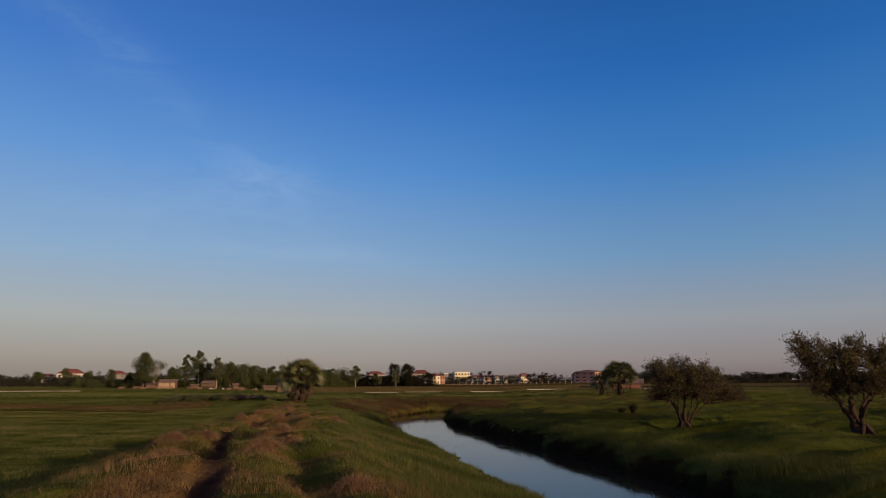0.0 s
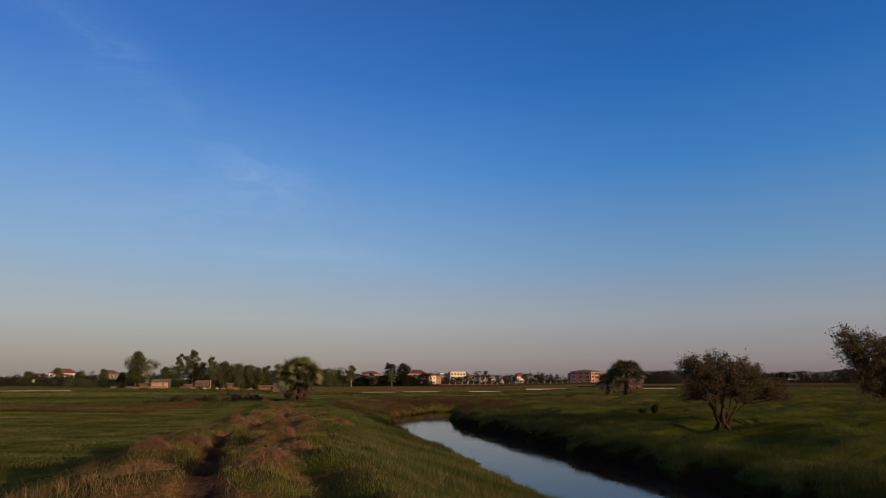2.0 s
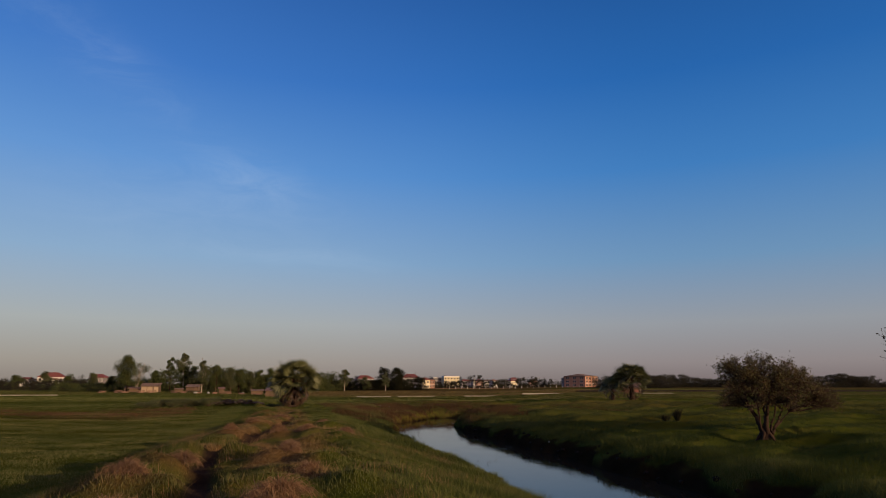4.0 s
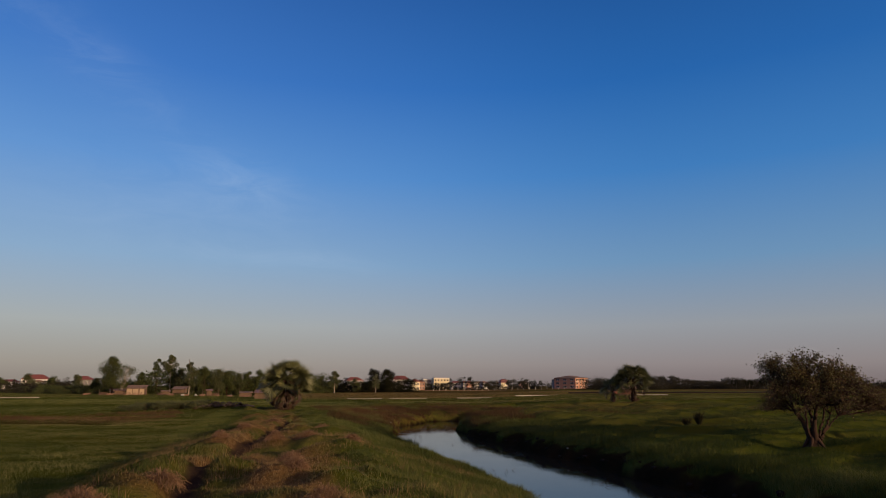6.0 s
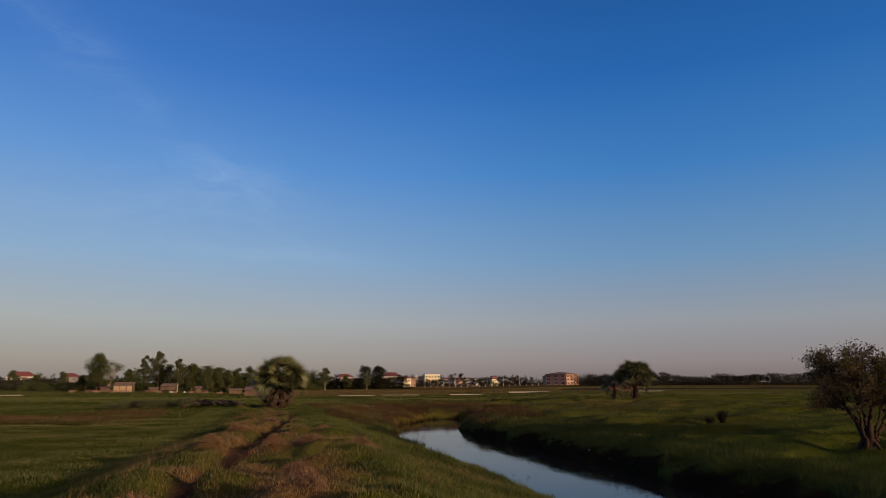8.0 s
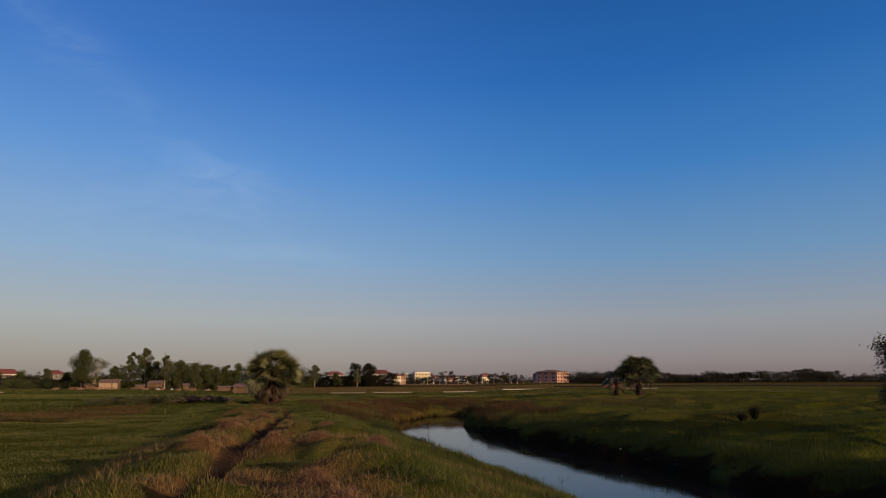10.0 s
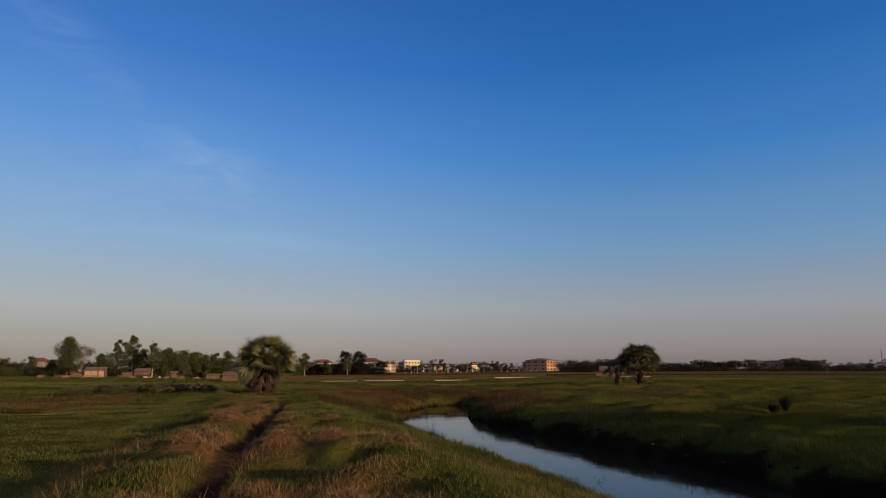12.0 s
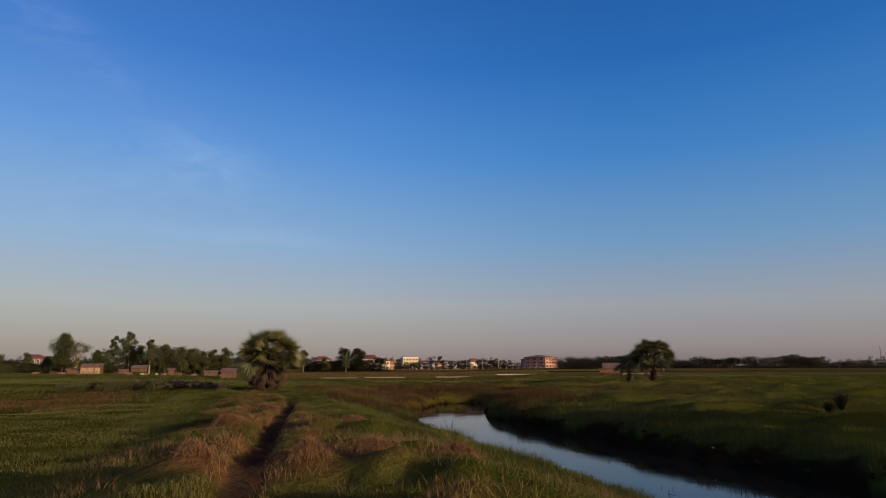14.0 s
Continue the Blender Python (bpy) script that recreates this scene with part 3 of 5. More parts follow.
meadow("right_field_grass", "uneven pasture grass across the canal", 29, 60000, 15.3, 50, 0, 20.4,
       lambda x, y: 0.13 + 0 * x, 0.013, 1, 1.0, lambda x, y: gap(x, y) > 3.0, 1.0, 0.9, -0.24)


# ---- trees and bushes ----
def bezier(a, b, c, n):
    t = np.linspace(0, 1, n)[:, None]
    return (1 - t) ** 2 * a + 2 * t * (1 - t) * b + t**2 * c


def leaf_cloud(rng, pile, at, size, dry, slim=0.45, droop=0.0):
    """Small folded leaves, one at each place."""
    n = len(at)
    d = rng.normal(size=(n, 3))
    d[:, 2] += 0.2 - droop
    d /= np.linalg.norm(d, axis=1, keepdims=True)
    s = np.cross(d, rng.normal(size=(n, 3)))
    s /= np.linalg.norm(s, axis=1, keepdims=True) + 1e-9
    L = size * rng.uniform(0.6, 1.3, n)[:, None]
    v = np.stack([at, at + d * L * 0.5 + s * L * slim * 0.5, at + d * L, at + d * L * 0.5 - s * L * slim * 0.5], 1).reshape(-1, 3)
    f = (np.arange(n) * 4)[:, None] + np.arange(4)
    tint = np.repeat(np.clip(rng.normal(0.5, 0.25, n), 0, 1), 4)
    pile.put(v, f, tint=tint, dry=np.repeat((rng.random(n) < dry) * 0.8, 4))


def scrub_tree(label, seed, at, turn, stem_r, stems, lobes, leaves, leaf, bark=M_BARK, mat=M_SCRUB, bare=0.3):
    """A gnarled tree: stems (bend, top, thickness) rise from one knotted foot and carry uneven lobes (place, radius) of twigs and leaves."""
    rng = np.random.default_rng(seed)
    wood, fine, crown = Pile(), Pile(), Pile()
    forks = []
    for bend, top, thick in stems:
        bend, top = np.array(bend, float), np.array(top, float)
        out = top * [1, 1, 0] / (np.linalg.norm(top[:2]) + 0.3)
        path = bezier(out * stem_r * 0.9 + [0, 0, -0.2], bend, top, 22)
        t = np.linspace(0, 1, 22)
        path[2:] += rng.normal(size=(20, 3)) * stem_r * 0.14 + np.stack([np.sin(t[2:] * 13 + seed), np.cos(t[2:] * 11 + seed), 0 * t[2:]], -1) * stem_r * 0.35
        wood.put(*tube(path, stem_r * thick * np.interp(t, [0, 0.1, 0.3, 1], [1.9, 1.4, 1.05, 0.55]) * rng.uniform(0.84, 1.18, 22), 9))
        forks += [path[14], path[18], path[21]]
    # the knotted foot and its root flares
    zf = np.linspace(-0.2, 0.55, 7)
    wood.put(*tube(np.stack([0.3 * stem_r * np.sin(zf * 9), 0.3 * stem_r * np.cos(zf * 7), zf], -1), stem_r * np.array([3.2, 2.7, 2.1, 2.1, 1.7, 1.5, 0.8]), 11))
    for k in range(6):
        a = k * 1.05 + rng.uniform(-0.3, 0.3)
        d = np.array([np.cos(a), np.sin(a), 0])
        wood.put(*tube([d * stem_r + [0, 0, 0.42], d * stem_r * 2.2 + [0, 0, 0.16], d * stem_r * 4.2 + [0, 0, -0.12]], stem_r * np.array([0.7, 0.75, 0.35]), 6))
    forks = np.array(forks)
    share = np.array([q[3] ** 2 for q in lobes])
    share = share / share.sum()
    for (lx, ly, lz, lr), part_of in zip(lobes, share):
        mid = np.array([lx, ly, lz])
        fork = forks[np.argmin(np.linalg.norm((forks - mid) * [1, 1, 0.6], axis=1))]
        limb = bezier(fork, (fork + mid) / 2 + [0, 0, -0.10 * lr] + rng.normal(size=3) * 0.12, mid + [0, 0, 0.25 * lr], 9)
        limb[1:] += rng.normal(size=(8, 3)) * 0.035
        wood.put(*tube(limb, stem_r * np.linspace(0.42, 0.13, 9), 6))
        boughs = int(11 + 9 * lr)
        for _ in range(boughs):
            d = rng.normal(size=3) * [1, 1, 0.75] + [0, 0, 0.35]
            d /= np.linalg.norm(d)
            start = limb[rng.integers(3, 9)]
            end = mid + d * lr * rng.uniform(0.55, 1.08) * (1.25 if rng.random() < 0.12 else 1.0)
            path = bezier(start, (start + end) / 2 + rng.normal(size=3) * 0.10 + [0, 0, 0.05], end, 6)
            wood.put(*tube(path, stem_r * np.linspace(0.13, 0.045, 6), 4))
            for _ in range(12):
                q = path[rng.integers(2, 6)] + rng.normal(size=3) * 0.03
                w = rng.normal(size=3) * [1, 1, 0.8] + d * 0.9 + [0, 0, 0.3]
                w *= rng.uniform(0.16, 0.42) / np.linalg.norm(w)
                twig = bezier(q, q + w * 0.5 + rng.normal(size=3) * 0.04, q + w, 4)
                fine.put(*tube(twig, np.linspace(0.008, 0.004, 4), 3))
                m = rng.poisson(leaves * part_of / (boughs * 12.0) * (1.35 if d[2] > 0.2 else 0.6) * (0.45 if lz < 2.3 else 1.1))
                if m:
                    at_leaf = twig[rng.integers(1, 4, m)] + w * rng.uniform(-0.2, 0.3, (m, 1)) + rng.normal(size=(m, 3)) * 0.055
                    leaf_cloud(rng, crown, at_leaf, leaf, bare)
    tree = new("scrub_tree")
    tree.matrix_world = pose(*at, 0, 0, turn)
    part("trunk", wood.mesh("trunk", bark, True), None, tree, "gnarled brown stems and boughs")
    part("twig_mass", fine.mesh("twig_mass", M_TWIG), None, tree, "dense bare brown twigs")
    part("crown", crown.mesh("crown", mat), None, tree, "sparse small olive leaves")
    return tagged(tree, label, "tree")


def on_ground(x, y, dz=0.0):
    return (x, y, float(height(x, y)) + dz)


def seated(at):
    """The place brought down to the ground, and how far it came down."""
    g = float(height(at[0], at[1]))
    return (at[0], at[1], g), at[2] - g


def field_tree(name, label, seed, at, tall, radius, low, trunk_r, lumps, leaves, leaf, mat, bark, slender=False, top_heavy=0.0):
    """A tree seen from far: a tapering trunk, limbs, and a crown of uneven clumps of leaves."""
    rng = np.random.default_rng(seed)
    at, down = seated(at)
    tall += down
    wood, crown = Pile(), Pile()
    sway = rng.normal(size=2) * radius * 0.12
    ts = np.linspace(0, 1, 7)
    trunk = np.stack([sway[0] * ts**2, sway[1] * ts**2, ts * tall * 0.9], -1)
    wood.put(*tube(trunk, trunk_r * np.linspace(1.0, 0.2, 7) * np.array([1.4, 1, 1, 1, 1, 1, 1]), 7))
    for k in range(lumps):
        u = (k + rng.random()) / lumps
        zc = low + (tall - low) * (0.08 + 0.88 * u)
        shape = np.sin(np.pi * (0.16 + 0.80 * u)) ** (0.6 if slender else 0.75) * (1 + top_heavy * (u - 0.5))
        a = rng.random() * 2 * np.pi
        rr = radius * shape * rng.uniform(0.15, 0.88)
        c = np.array([np.cos(a) * rr, np.sin(a) * rr, zc]) + [sway[0] * u, sway[1] * u, 0]
        fork = trunk[int(np.clip((zc / tall - 0.12) * 7, 1, 6))]
        wood.put(*tube(bezier(fork, (fork + c) / 2 + [0, 0, -0.1 * rr], c, 5), trunk_r * np.linspace(0.32, 0.06, 5), 4))
        size = radius * rng.uniform(0.24, 0.52) * (0.75 + 0.5 * shape)
        n = int(leaves * 2.4 / lumps)
        d = rng.normal(size=(n, 3))
        d *= (size * rng.random(n) ** 0.45 / np.linalg.norm(d, axis=1))[:, None]
        leaf_cloud(rng, crown, c + d * [1, 1, 0.8], leaf, 0.06, 0.6, 0.1)
    tree = new(name)
    tree.matrix_world = pose(*at)
    part("trunk", wood.mesh("trunk", bark, True), None, tree)
    part("crown", crown.mesh("crown", mat), None, tree)
    return tagged(tree, label, "tree")


def fan_leaf_mesh(name, seed, stalk, blade, spread, segments, dead, tilt):
    """One stiff fan leaf on its stalk, growing along +x from the origin, its blade bent down by tilt."""
    rng = np.random.default_rng(seed)
    pile = Pile()
    path = bezier(np.zeros(3), np.array([stalk * 0.5, 0, stalk * 0.10]), np.array([stalk, 0, 0.0]), 5)
    w = np.linspace(0.060, 0.028, 5)
    v = np.stack([path + np.array([0, 1, 0.0]) * w[:, None], path + np.array([0, 0, 0.4]) * w[:, None], path - np.array([0, 1, 0.0]) * w[:, None]], 1).reshape(-1, 3)
    f = np.concatenate([[[i * 3, i * 3 + 1, i * 3 + 4, i * 3 + 3], [i * 3 + 1, i * 3 + 2, i * 3 + 5, i * 3 + 4], [i * 3 + 2, i * 3, i * 3 + 3, i * 3 + 5]] for i in range(4)])
    pile.put(v, f, tint=0.45, dry=0.8)
    hub, ct, st = path[-1], np.cos(tilt), np.sin(tilt)
    for k, a in enumerate(np.linspace(-spread / 2, spread / 2, segments)):
        r = blade * (1 - 0.25 * abs(a / spread * 2) ** 2) * rng.uniform(0.88, 1.06)
        d = np.array([np.cos(a) * ct, np.sin(a), -np.cos(a) * st])
        s = np.array([-np.sin(a) * ct, np.cos(a), np.sin(a) * st])
        up = np.array([st, 0, ct])
        wide = r * spread / segments * 0.31
        sag = np.array([0, 0, (-0.45 if dead else -0.10) * r])
        fold = up * 0.030 * blade * (1 if k % 2 else -1)
        cup = up * 0.12 * blade * (1 - np.cos(a))
        m1, m2 = hub + d * r * 0.44 + cup + sag * 0.15, hub + d * r * 0.78 + cup + sag * 0.45
        tip = hub + d * r + cup + sag * rng.uniform(0.7, 1.2)
        v = np.array([hub, m1 - s * wide + fold, m1 + s * wide - fold, m2 - s * wide * 0.34, m2 + s * wide * 0.34, tip - s * 0.005, tip + s * 0.005])
        v = np.vstack([v, hub + d * 0.03])
        pile.put(v, np.array([[0, 1, 2, 7], [1, 3, 4, 2], [3, 5, 6, 4]]), tint=np.clip(rng.normal(0.5, 0.2), 0, 1), dry=(0.85 if dead else 0.05) + 0.12 * rng.random())
    return pile.mesh(name, M_PALM)


M_PALM = leafy("palm_leaves", [(0.060, 0.068, 0.026), (0.105, 0.112, 0.043), (0.165, 0.165, 0.070)], [(0.026, 0.012, 0.009), (0.095, 0.041, 0.029)], 0.4, 0.5, 0.2)
GREEN_FANS = [fan_leaf_mesh("leaf", 40 + k, 1.50 + 0.08 * k, 1.05, radians(225 + 16 * k), 24, False, radians(-14 + 15 * k)) for k in range(4)]
DEAD_FANS = [fan_leaf_mesh("dead_leaf", 50 + k, 1.45 + 0.12 * k, 0.62, radians(50 + 22 * k), 9, True, radians(15 + 20 * k)) for k in range(3)]


def fan_palm(label, seed, at, heart, trunk_r, green, dead, size):
    """A young fan palm: stout trunk, a ball of stiff fans and a skirt of dead ones."""
    rng = np.random.default_rng(seed)
    palm = new("fan_palm")
    palm.matrix_world = pose(*at)
    zs = np.linspace(-0.2, heart, 14)
    rad = trunk_r * (1 + 0.10 * np.sin(np.arange(14) * 2.4)) * np.linspace(1.25, 0.85, 14)
    v, f = tube(np.stack([0.06 * np.sin(zs * 2), 0.05 * np.cos(zs * 1.7), zs], -1), rad, 10)
    part("trunk", mesh_np("trunk", v, f, M_BARK, True), None, palm, "stout fibrous brown trunk")
    golden = np.pi * (3 - 5**0.5)
    for k in range(green):
        u = (k + 0.5) / green
        el = np.degrees(np.arcsin(1.0 - 1.22 * u)) + rng.normal() * 5
        az = np.degrees(k * golden) + rng.normal() * 9
        leaf = new("leaf", GREEN_FANS[k % 4])
        leaf.parent = palm
        leaf.matrix_basis = pose(0, 0, heart + 0.12 * np.sin(radians(el)), 0, 0, az) @ pose(0, 0, 0, rng.uniform(-75, 75), -el, 0) @ Matrix.Scale(size * rng.uniform(0.90, 1.06), 4)
    for k in range(dead):
        az, el = k * 137.5 + rng.normal() * 14, -80 + 64 * (k / dead) + rng.normal() * 9
        leaf = new("dead_leaf", DEAD_FANS[k % 3])
        leaf.parent = palm
        leaf["label"] = "hanging dead brown fan leaf"
        leaf.matrix_basis = pose(0, 0, heart * (0.80 + 0.18 * k / dead), 0, 0, az) @ pose(0, 0, 0, rng.normal() * 40, -el, 0) @ Matrix.Scale(size * rng.uniform(0.82, 1.0), 4)
    return tagged(palm, label, "palm tree")


fan_palm("bushy fan palm with a brown skirt on the dyke", 3, on_ground(2.02, 78.6, -0.06), 2.32, 0.26, 80, 74, 1.05)
fan_palm("fan palm with bleached lower leaves in the pasture", 4, on_ground(51.4, 100.0), 3.0, 0.34, 58, 26, 1.18)
fan_palm("small dark fan palm behind a taller one", 6, on_ground(50.1, 103.5), 1.7, 0.25, 30, 22, 0.80)

scrub_tree("low many-stemmed scrub tree with wide twiggy crown", 5, on_ground(22.6, 37.4, 0.04), -14, 0.105,
           [((-0.12, 0.0, 0.8), (-0.6, 0.1, 1.4), 1.05), ((0.0, -0.1, 0.8), (0.05, -0.4, 1.5), 1.05), ((0.42, 0.05, 0.35), (0.95, 0.1, 1.3), 0.75), ((0.1, 0.1, 0.8), (0.35, 0.6, 1.4), 0.8), ((-0.3, -0.1, 0.6), (-0.35, -0.3, 1.7), 0.5), ((0.25, -0.15, 0.6), (0.5, -0.3, 1.6), 0.5), ((0.5, 0.1, 0.6), (1.3, 0.2, 1.2), 0.4)],
           [(-1.42, 0.18, 2.98, 0.59), (-1.51, -0.18, 1.98, 0.59), (-0.82, -0.72, 2.68, 0.70), (-0.65, 0.54, 3.18, 0.57), (0.04, -0.09, 3.38, 0.56), (0.13, -0.81, 2.38, 0.70), (0.32, 0.90, 2.58, 0.70), (0.84, -0.18, 2.68, 0.57),
            (1.35, 0.18, 3.08, 0.51), (1.35, -0.90, 2.18, 0.66), (1.96, 0.36, 2.58, 0.53), (1.78, 0.90, 1.88, 0.66), (2.56, 0.00, 1.98, 0.57), (2.90, 0.27, 1.63, 0.41), (-0.22, 1.35, 2.08, 0.66), (0.67, -1.26, 1.68, 0.57),
            (-0.90, 0.81, 1.58, 0.53), (-0.65, -0.81, 1.53, 0.49), (0.92, 0.63, 1.63, 0.53), (0.15, 0.00, 1.78, 0.57), (2.9, 0.2, 1.75, 0.52), (3.35, 0.0, 1.5, 0.42), (-1.75, 0.0, 1.45, 0.45), (2.4, -0.6, 1.6, 0.5)], 27000, 0.095)
scrub_tree("large leaning scrub tree with spreading twiggy crown", 8, on_ground(31.6, 34.7, 0.02), -14, 0.17,
           [((-0.5, 0.0, 0.8), (-1.1, 0.1, 1.7), 1.15), ((-0.6, 0.1, 0.8), (-0.2, 0.3, 2.2), 1.25), ((-0.5, -0.2, 0.7), (0.2, -0.8, 1.9), 0.7), ((-0.3, 0.2, 0.8), (0.9, 0.5, 2.0), 0.8), ((-0.5, 0.1, 1.0), (-0.6, -0.2, 2.3), 0.6)],
           [(-3.11, 0.00, 4.40, 0.62), (-2.44, 0.50, 4.60, 0.60), (-2.54, -0.60, 3.80, 0.69), (-1.67, 0.00, 4.50, 0.60), (-1.77, 0.80, 3.50, 0.73), (-2.35, 0.00, 2.90, 0.65), (-1.10, -0.80, 3.70, 0.73), (-0.81, 0.30, 4.20, 0.60),
            (-1.19, 0.40, 2.60, 0.69), (-0.04, -0.30, 4.10, 0.65), (0.34, 0.30, 4.70, 0.56), (0.44, 1.00, 3.40, 0.73), (1.21, -0.30, 4.10, 0.69), (1.69, 0.50, 3.90, 0.73), (2.36, 0.00, 4.20, 0.65), (2.84, 0.40, 3.50, 0.69),
            (0.15, -1.20, 2.90, 0.73), (1.30, -1.00, 2.80, 0.69), (-0.62, 1.40, 2.80, 0.73), (2.07, 1.20, 2.80, 0.69), (-0.71, -0.50, 2.10, 0.56), (0.53, 0.40, 2.40, 0.60), (-1.9, 0.2, 2.15, 0.55), (-2.6, -0.2, 2.4, 0.50), (1.4, 0.2, 2.3, 0.60)], 34000, 0.105)


def dark_shrub(seed, at, tall, radius):
    rng = np.random.default_rng(seed)
    pile = Pile()
    for k in range(130):
        a, lean = rng.random() * 2 * np.pi, rng.uniform(0.0, 0.9)
        d = np.array([np.cos(a) * lean * radius, np.sin(a) * lean * radius, tall * rng.uniform(0.55, 1.0)])
        s = np.cross(d, [0, 0, 1])
        s = s / np.linalg.norm(s) * 0.020
        b = np.array([np.cos(a), np.sin(a), 0]) * 0.1
        pile.put(np.array([b - s * 0.6, b + s * 0.6, b + d * 0.55 + s, b + d * 0.55 - s]), [[0, 1, 2, 3]], tint=rng.random(), dry=0.1)
        pile.put(np.array([b + d * 0.55 - s, b + d * 0.55 + s, b + d + [0.05, 0, -0.03], b + d + [0.04, 0, -0.03]]), [[0, 1, 2, 3]], tint=rng.random(), dry=0.1)
    ob = new("shrub", pile.mesh("shrub", M_LEAF_DARK))
    ob.matrix_world = pose(*at)
    return tagged(ob, "small dark spiky shrub in pasture grass", "shrub", "shrubs in the pasture")


dark_shrub(1, on_ground(25.8, 50.6), 0.62, 0.36)
dark_shrub(2, on_ground(26.95, 51.0), 0.85, 0.45)


def straw_tuft(seed, at, radius, tall, count=1300):
    """A mound of combed-over dry grass: strands that start near the top and lie down along the dome."""
    rng = np.random.default_rng(seed)
    pile = Pile()
    a = rng.random(count) * 2 * np.pi
    r0 = radius * rng.random(count) ** 0.8 * 0.85
    reach = radius * rng.uniform(0.2, 0.5, count)
    twist = rng.normal(0, 0.35, count)
    stray = (rng.random(count) < 0.3) * rng.uniform(0.04, 0.18, count)
    lobe = 1 + 0.35 * np.sin(a * 2 + seed) + 0.2 * np.sin(a * 5 + seed * 2)
    rows = []
    for u in (0.0, 0.35, 0.7, 1.0):
        r, b = r0 + reach * u, a + twist * u
        q = np.clip(r / (radius * 1.15), 0, 1.25)
        z = tall * (1 - q**2) + 0.05 * np.sin(u * np.pi) + stray * u + rng.normal(0, 0.012, count)
        rows.append(np.stack([np.cos(b) * r * lobe, np.sin(b) * r * lobe, z], -1))
    t = rng.random(count) * 2 * np.pi
    side = np.stack([np.cos(t), np.sin(t), rng.normal(0, 0.4, count)], -1) * 0.0045
    v = np.stack([p for k, row in enumerate(rows) for p in (row - side * (1 - 0.22 * k), row + side * (1 - 0.22 * k))], 1).reshape(-1, 3)
    f = ((np.arange(count) * 8)[:, None, None] + np.array([[0, 1, 3, 2], [2, 3, 5, 4], [4, 5, 7, 6]])).reshape(-1, 4)
    pile.put(v, f, tint=np.repeat(np.clip(rng.normal(0.45, 0.25, count), 0, 1), 8), dry=0.3)
    ob = new("straw_tuft", pile.mesh("straw_tuft", M_STRAW))
    ob.matrix_world = pose(*at)
    return tagged(ob, "mound of combed-over orange-brown dry grass on the dyke", "grass tuft", "dry tufts on the dyke")


for k, (x, y, r, h) in enumerate(SPOTS):
    straw_tuft(100 + k, on_ground(x, y, -0.05), r * 0.50, h * 0.60)


# ---- trees round the village and along the far fields ----
FAR = -0.6
field_tree("tree", "tall dark leafy tree beside a hut", 61, (-55.6, 273, FAR), 12.4, 4.6, 1.8, 0.28, 30, 5200, 0.34, M_LEAF, M_BARK, top_heavy=-0.2)
field_tree("tree", "slender pale tree with an upright crown", 62, (-39.4, 295, FAR), 14.4, 2.7, 3.0, 0.25, 24, 3600, 0.36, M_LEAF_PALE, M_PALE_BARK, True, 0.3)
field_tree("tree", "slim pointed tree rising over the others", 63, (-44.6, 296, FAR), 13.2, 2.2, 6.0, 0.18, 12, 1500, 0.34, M_LEAF, M_BARK, True)
field_tree("tree", "narrow drooping pale green tree", 64, (-31.0, 285, FAR), 11.4, 2.9, 1.2, 0.20, 18, 2600, 0.34, M_LEAF_PALE, M_PALE_BARK, True, -0.5)
field_tree("tree", "rounded green tree behind the huts", 65, (-25.6, 286, FAR), 9.6, 3.4, 1.0, 0.20, 18, 2600, 0.34, M_LEAF, M_BARK)
field_tree("tree", "rounded pale green tree behind the huts", 66, (-21.4, 287, FAR), 8.6, 3.4, 1.0, 0.20, 16, 2300, 0.34, M_LEAF_PALE, M_BARK)
field_tree("tree", "pale-stemmed slender tree before a hedge", 67, (38.4, 440, FAR), 11.5, 4.0, 2.6, 0.24, 18, 2300, 0.45, M_LEAF_PALE, M_PALE_BARK, True)
field_tree("tree", "tall dark tree standing in open field", 68, (69.2, 480, FAR), 13.6, 5.2, 1.0, 0.34, 22, 3000, 0.55, M_LEAF_DARK, M_BARK, True, 0.4)
field_tree("tree", "broad dark tree standing in open field", 69, (79.8, 482, FAR), 13.0, 8.2, 0.8, 0.40, 30, 4200, 0.55, M_LEAF_DARK, M_BARK)
field_tree("tree", "pale bare-stemmed tree under darker ones", 70, (67.0, 452, FAR), 10.0, 3.2, 2.5, 0.22, 12, 1300, 0.42, M_LEAF_PALE, M_PALE_BARK, True)


def forked_tree(at):
    """A half-bare tree with white forked stems."""
    rng = np.random.default_rng(71)
    wood, crown = Pile(), Pile()
    for tip in ((-1.7, 0.2, 8.6), (0.5, 0.4, 9.6), (1.9, -0.3, 10.3), (2.6, 0.5, 8.2)):
        tip = np.array(tip)
        path = bezier(np.array([-0.4, 0, -0.2]), np.array([tip[0] * 0.15 - 0.4, 0, tip[2] * 0.55]), tip, 8)
        wood.put(*tube(path, np.linspace(0.30, 0.08, 8), 6))
        for _ in range(5):
            c = path[rng.integers(4, 8)] + rng.normal(size=3) * [0.9, 0.9, 0.6]
            n = 150
            leaf_cloud(rng, crown, c + rng.normal(size=(n, 3)) * [0.75, 0.75, 0.45], 0.30, 0.2, 0.5)
    tree = new("tree")
    tree.matrix_world = pose(*seated(at)[0])
    part("trunk", wood.mesh("trunk", M_PALE_BARK, True), None, tree, "white forked stems")
    part("crown", crown.mesh("crown", M_LEAF_PALE), None, tree, "thin yellowish leaves")
    tagged(tree, "half-bare tree with white forked stems by a hut", "tree")


